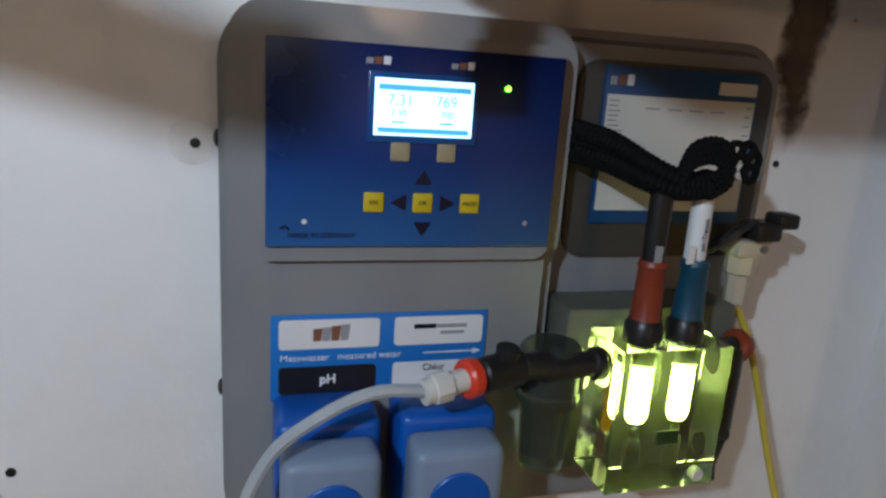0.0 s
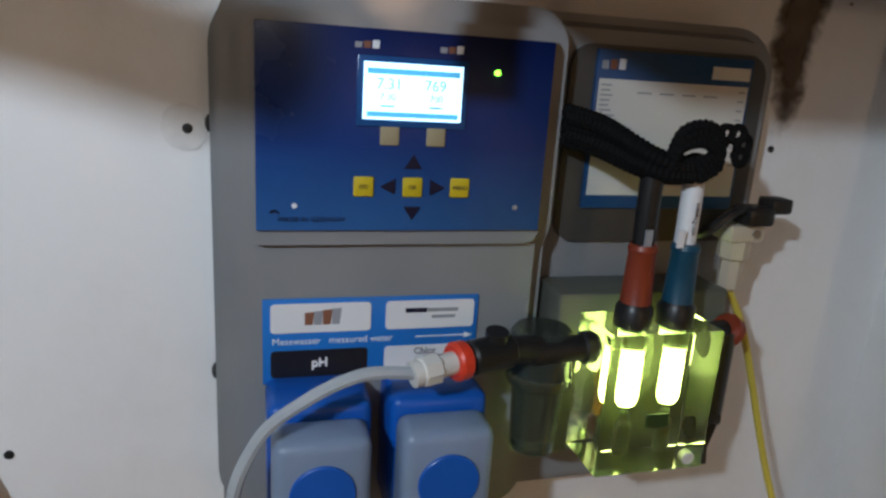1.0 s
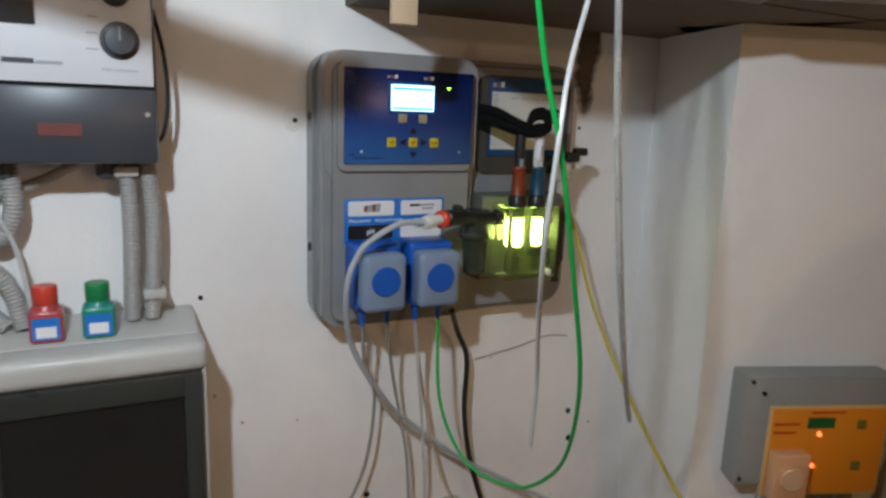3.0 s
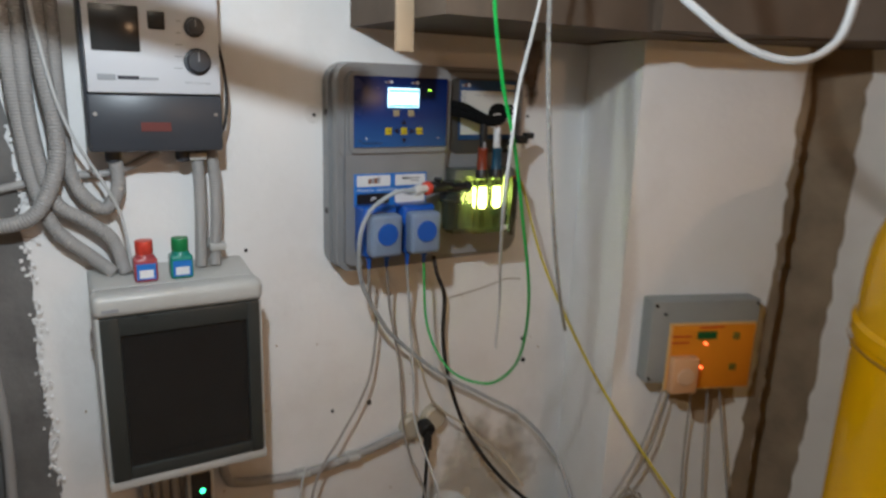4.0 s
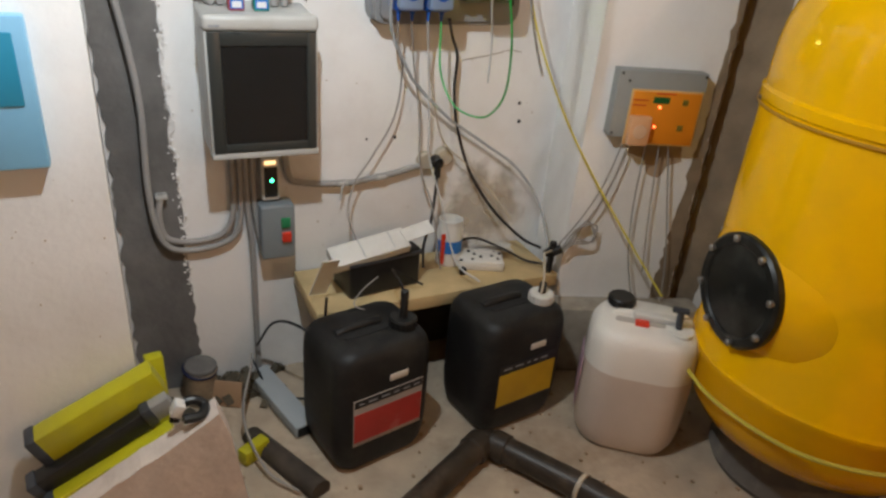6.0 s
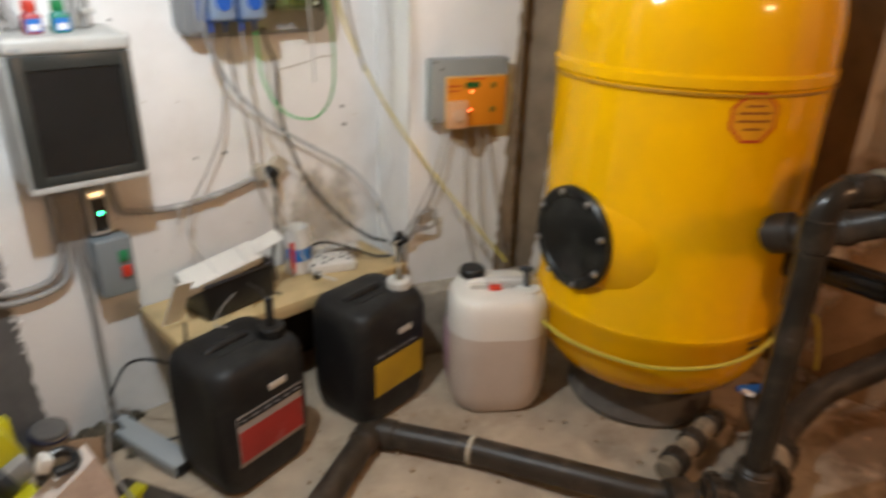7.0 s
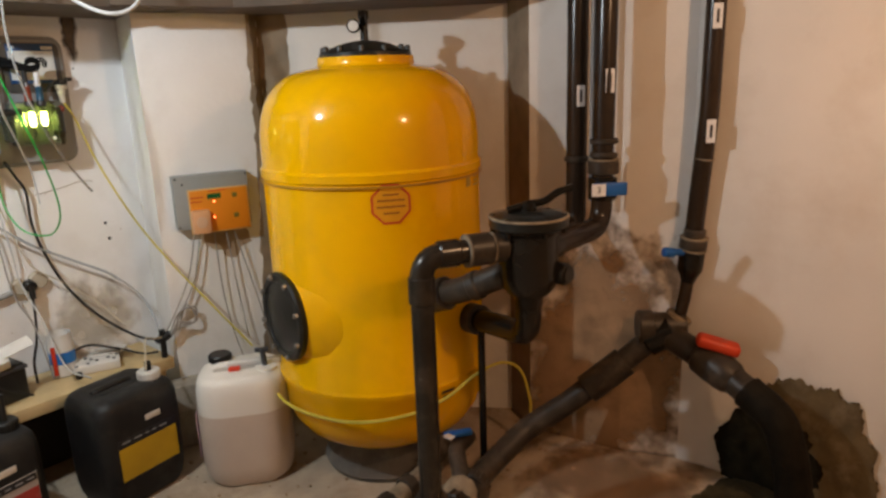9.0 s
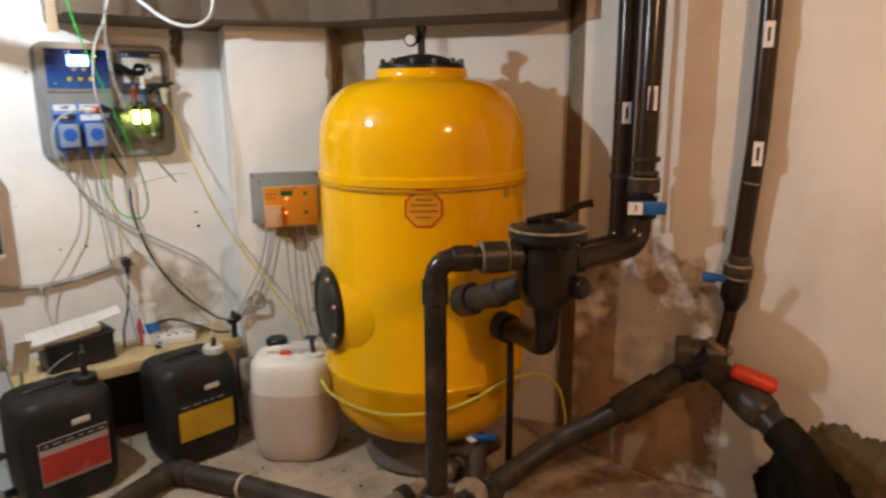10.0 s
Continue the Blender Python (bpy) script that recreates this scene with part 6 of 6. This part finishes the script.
cable("yellow_hose", [(0.70, -0.80, 0.35), (0.672, -0.98, 0.33), (0.715, -1.20, 0.33), (0.82, -1.355, 0.355), (0.95, -1.425, 0.385), (1.10, -1.44, 0.42), (1.26, -1.44, 0.41), (1.37, -1.45, 0.34), (1.40, -1.47, 0.22), (1.39, -1.48, 0.16)], 0.0058, YEL_CORD, "thin yellow hose wrapped round the tank foot", "hose")
cable("ceiling_cable", [(0.10, -0.68, 2.105), (0.125, -0.705, 1.90), (0.165, -0.745, 1.74), (0.205, -0.78, 1.684), (0.25, -0.815, 1.647), (0.295, -0.846, 1.632), (0.338, -0.864, 1.645), (0.366, -0.872, 1.685), (0.375, -0.875, 1.80), (0.378, -0.876, 2.105)], 0.0055, TUBE_WHITE, "white cable hanging in an arc from the ceiling")
# tangled joint at the bench end
bm = bmesh.new()
add_rod(bm, (0.575, -0.27, 0.382), (0.575, -0.275, 0.50), 0.012, 12)
add_rod(bm, (0.575, -0.275, 0.46), (0.60, -0.29, 0.48), 0.016, 12)
add_rod(bm, (0.555, -0.262, 0.45), (0.575, -0.27, 0.47), 0.013, 12)
tagged(part("hose_valve", bm, BLACK_PLASTIC), "small black hose valve at the bench end", "valve")
for k in range(3):
    cable("coiled_cable", [(0.60 + 0.02 * k, -0.29, 0.48), (0.64 + 0.015 * k, -0.31, 0.56 + 0.012 * k), (0.70, -0.33, 0.57 - 0.02 * k), (0.685, -0.33, 0.51), (0.63, -0.31, 0.50 + 0.01 * k), (0.60, -0.30, 0.47)], 0.0032, GREY_CORD, "grey cable coiled at the pilaster", "cable", "coiled cables")
for pts in ([(0.735, -0.345, 0.90), (0.70, -0.325, 0.72), (0.64, -0.31, 0.59), (0.585, -0.28, 0.48)], [(0.755, -0.35, 0.90), (0.715, -0.335, 0.70), (0.66, -0.315, 0.58), (0.60, -0.285, 0.46)],
            [(0.80, -0.37, 0.89), (0.81, -0.365, 0.64), (0.83, -0.375, 0.45), (0.845, -0.42, 0.30)], [(0.87, -0.39, 0.89), (0.93, -0.405, 0.62), (0.96, -0.42, 0.45), (0.975, -0.43, 0.28)], [(0.845, -0.38, 0.89), (0.87, -0.385, 0.60), (0.885, -0.40, 0.40)]):
    cable("timer_lead", pts, 0.0028, GREY_CORD, "thin grey lead hanging below the timer", "cable", "timer leads")
cable("thin_cable", [(-0.06, -0.26, 0.46), (-0.12, -0.29, 0.44), (-0.16, -0.33, 0.42), (-0.13, -0.36, 0.41)], 0.0022, GREY_CORD, "thin grey wire from the canister lance")
cable("lance_cable", [(-0.054, -0.448, 0.47), (-0.05, -0.44, 0.50), (-0.045, -0.40, 0.515), (-0.03, -0.30, 0.50), (0.01, -0.26, 0.46), (0.10, -0.25, 0.40)], 0.0035, BLACK_CORD, "black lance cable over the canister", "cable")
cable("lance_cable", [(0.394, -0.49, 0.45), (0.41, -0.47, 0.50), (0.45, -0.40, 0.53), (0.52, -0.32, 0.49), (0.57, -0.28, 0.47)], 0.0035, CREAM, "pale lance tube from the canister", "tube")
cable("lance_cable", [(0.735, -0.74, 0.44), (0.80, -0.73, 0.42), (0.86, -0.70, 0.36), (0.88, -0.66, 0.25)], 0.003, CREAM, "pale tube over the white canister", "tube")

# ---- two sample bottles on the distribution box ----
for x, ma, cp, lab in ((-0.414, BOTTLE_RED, CAP_RED, "small red sample bottle with red cap and blue label"), (-0.351, BOTTLE_GREEN, CAP_GREEN, "small green sample bottle with green cap and blue label")):
    t = thing("sample_bottle", lab, "bottle", "sample bottles", (x, -0.085, 1.2135))
    part("body", box(-0.0205, 0.0205, -0.0185, 0.0185, 0.0, 0.046, 0.006, 3), ma, t)
    part("shoulder", lathe([(0.018, 0.043), (0.016, 0.050), (0.012, 0.054)], 20), ma, t)
    part("cap", lathe([(0.0145, 0.052), (0.0155, 0.054), (0.0155, 0.075), (0.0145, 0.077)], 24), cp, t, "screw cap")
    lb = part("label", box(-0.0165, 0.0165, -0.0192, -0.018, 0.006, 0.036), BLUE_STRIP, t, "blue label", False)
    part("label_field", box(-0.012, 0.012, -0.0198, -0.0188, 0.009, 0.024), WHITE_FOIL, lb, "white field", False)

# ---- things by the left wall ----
t = thing("wall_device", "light blue plastic device box on the white wall", "device box")
part("body", box(-1.05, -0.862, -0.452, -0.41, 0.95, 1.25, 0.006), BLUE_LIGHT, t)
part("window", box(-1.02, -0.885, -0.456, -0.45, 1.08, 1.22, 0.003), mat("blue_window", (0.03, 0.26, 0.42), 0.2), t)


def spirit_level(name, lab, p0, p1, w, h, ma, group, roll=0.0):
    t = thing(name, lab, "board", group)
    p0, p1 = Vector(p0), Vector(p1)
    m = Matrix.Translation(p0) @ (p1 - p0).to_track_quat("X", "Z").to_matrix().to_4x4() @ Matrix.Rotation(radians(roll), 4, "X")
    L = (p1 - p0).length
    part("beam", box(0, L, -w / 2, w / 2, -h / 2, h / 2, 0.004, m=m), ma, t)
    part("end_cap", box(-0.02, 0.004, -w / 2 - 0.003, w / 2 + 0.003, -h / 2 - 0.003, h / 2 + 0.003, 0.004, m=m), DARK_GREY, t, "dark end cap")
    return t


spirit_level("yellow_beam", "yellow lacquered metal beam leaning by the wall", (-0.985, -0.48, 0.270), (-0.715, -0.455, 0.385), 0.06, 0.085, LEVEL_Y, "leaning beams")
spirit_level("yellow_beam", "yellow lacquered metal beam leaning by the wall", (-0.965, -0.56, 0.150), (-0.69, -0.53, 0.258), 0.05, 0.07, LEVEL_Y, "leaning beams")
spirit_level("dark_beam", "black beam between the yellow ones", (-1.0, -0.525, 0.190), (-0.745, -0.495, 0.312), 0.05, 0.055, BLACK_PLASTIC, "leaning beams")
spirit_level("grey_stub", "grey plastic end piece beside the black beam", (-0.742, -0.497, 0.318), (-0.695, -0.490, 0.338), 0.045, 0.05, CONDUIT, "leaning beams")
spirit_level("yellow_post", "yellow post standing in the corner", (-0.715, -0.36, 0.0), (-0.72, -0.32, 0.36), 0.045, 0.04, LEVEL_Y, "leaning beams")
t = thing("plaster_block", "pale pinkish plaster block with chipped edges", "block")
bm = poly_plate(ragged([(-1.02, 0.0), (-0.535, 0.0), (-0.548, 0.12), (-0.572, 0.30), (-0.598, 0.385), (-0.690, 0.325), (-0.865, 0.225), (-1.02, 0.14)], 0.03, 0.0025, 14), -0.645, 0.065)
part("panel", bm, mat("pale_pink_plaster", (0.66, 0.57, 0.51), 0.85, var=0.10, scale=12, bump=0.6, bump_scale=50, dirt=(0.45, 0.36, 0.30), dirt_amount=0.35, dirt_scale=14), t, smooth=False)
t = thing("grip_clamp", "black plastic clamp lying on the board", "clamp", place=(-0.665, -0.60, 0.362))
part("body", sweep(spline([(-0.03, 0.0, -0.01), (-0.02, 0.015, 0.02), (0.015, 0.02, 0.028), (0.04, 0.01, 0.015), (0.03, -0.02, 0.01), (-0.01, -0.025, 0.012)], 8), 0.012, 10), BLACK_PLASTIC, t)
part("tab", box(-0.045, -0.02, -0.02, 0.015, 0.0, 0.035, 0.003, m=Matrix.Rotation(0.5, 4, "Y")), WHITE_PLASTIC, t)
t = thing("trunking_offcut", "grey-blue plastic trunking offcut on the floor", "trunking", place=(-0.36, -0.21, 0.0), turn=-76)
part("channel", box(-0.17, 0.17, -0.036, 0.036, 0.004, 0.045, 0.004), mat("grey_blue_plastic", (0.40, 0.43, 0.45), 0.4, var=0.06), t)
part("open_end", box(0.165, 0.173, -0.030, 0.030, 0.010, 0.040), BLACK_PLASTIC, t, "", False)
p = pipe("stub_pipe", [(-0.590, -0.085, 0.0), (-0.590, -0.085, 0.085), (-0.585, -0.090, 0.125)], 0.052, "dusty capped pipe stub in the corner", material=DUSTY, bend=0.02)
part("cap", rod((-0.586, -0.089, 0.120), (-0.585, -0.090, 0.138), 0.050, 24, 0.004), CONCRETE, p)
collar(p, (-0.588, -0.087, 0.112), (-0.586, -0.089, 0.126), 0.055, mat("navy_ring", (0.012, 0.018, 0.06), 0.5), "blue_ring")
p = pipe("buried_pipe", [(-0.475, -0.31, -0.012), (-0.43, -0.43, 0.006), (-0.345, -0.62, 0.014)], 0.034, "dusty brown pipe half sunk in the floor", material=mat("dust_covered_pipe", (0.06, 0.047, 0.036), 0.8, var=0.35, scale=16, bump=0.4), bend=0.05)
t = thing("cardboard_offcut", "brown cardboard offcut leaning on the pipe stub", "cardboard", place=(-0.53, -0.15, 0.0), turn=-28)
part("sheet", box(-0.055, 0.055, -0.004, 0.004, 0.0, 0.085, 0.001, m=Matrix.Rotation(radians(-16), 4, "X")), mat("brown_cardboard", (0.36, 0.23, 0.14), 0.8, var=0.12), t)
t = thing("corner_rubble", "dark broken mortar heaped in the wall corner", "rubble", kind="stuff")
rnd = random.Random(31)
bm = bmesh.new()
for k in range(150):
    r_, a = abs(rnd.gauss(0, 0.055)), rnd.uniform(0, 6.28)
    c = Vector((-0.475 + r_ * math.cos(a) * 1.3, -0.085 + r_ * math.sin(a) * 0.9, 0))
    if c.y > -0.012:
        c.y = -0.02
    sz = rnd.uniform(0.006, 0.022)
    m = Matrix.Translation((c.x, c.y, max(0.0, 0.055 - r_ * 0.6) * rnd.random() + sz * 0.4)) @ Euler((rnd.uniform(0, 3), rnd.uniform(0, 3), rnd.uniform(0, 3))).to_matrix().to_4x4()
    add_box(bm, -sz, sz, -sz * 0.8, sz * 0.8, -sz * 0.6, sz * 0.6, m=m)
part("lump", bm, ROUGHCAST, t, smooth=False)
t = thing("yellow_scrap", "small yellow foam scrap on the floor", "scrap", place=(-0.49, -0.41, 0.0), turn=30)
part("block", box(-0.04, 0.05, -0.02, 0.02, 0.0, 0.05, 0.006), LEVEL_Y, t)

# ---- debris ----
rnd = random.Random(5)
bm = bmesh.new()
for k in range(420):
    x, y = rnd.uniform(-0.6, 1.6), rnd.uniform(-2.1, -0.35)
    s = rnd.uniform(0.001, 0.005)
    add_box(bm, x - s, x + s, y - s, y + s * 1.4, 0.0, s * 1.2 + 0.002)
tagged(part("floor_grit", bm, BARE_AND_SHADE, smooth=False), "crumbs of plaster and grit on the floor", "grit", kind="stuff")
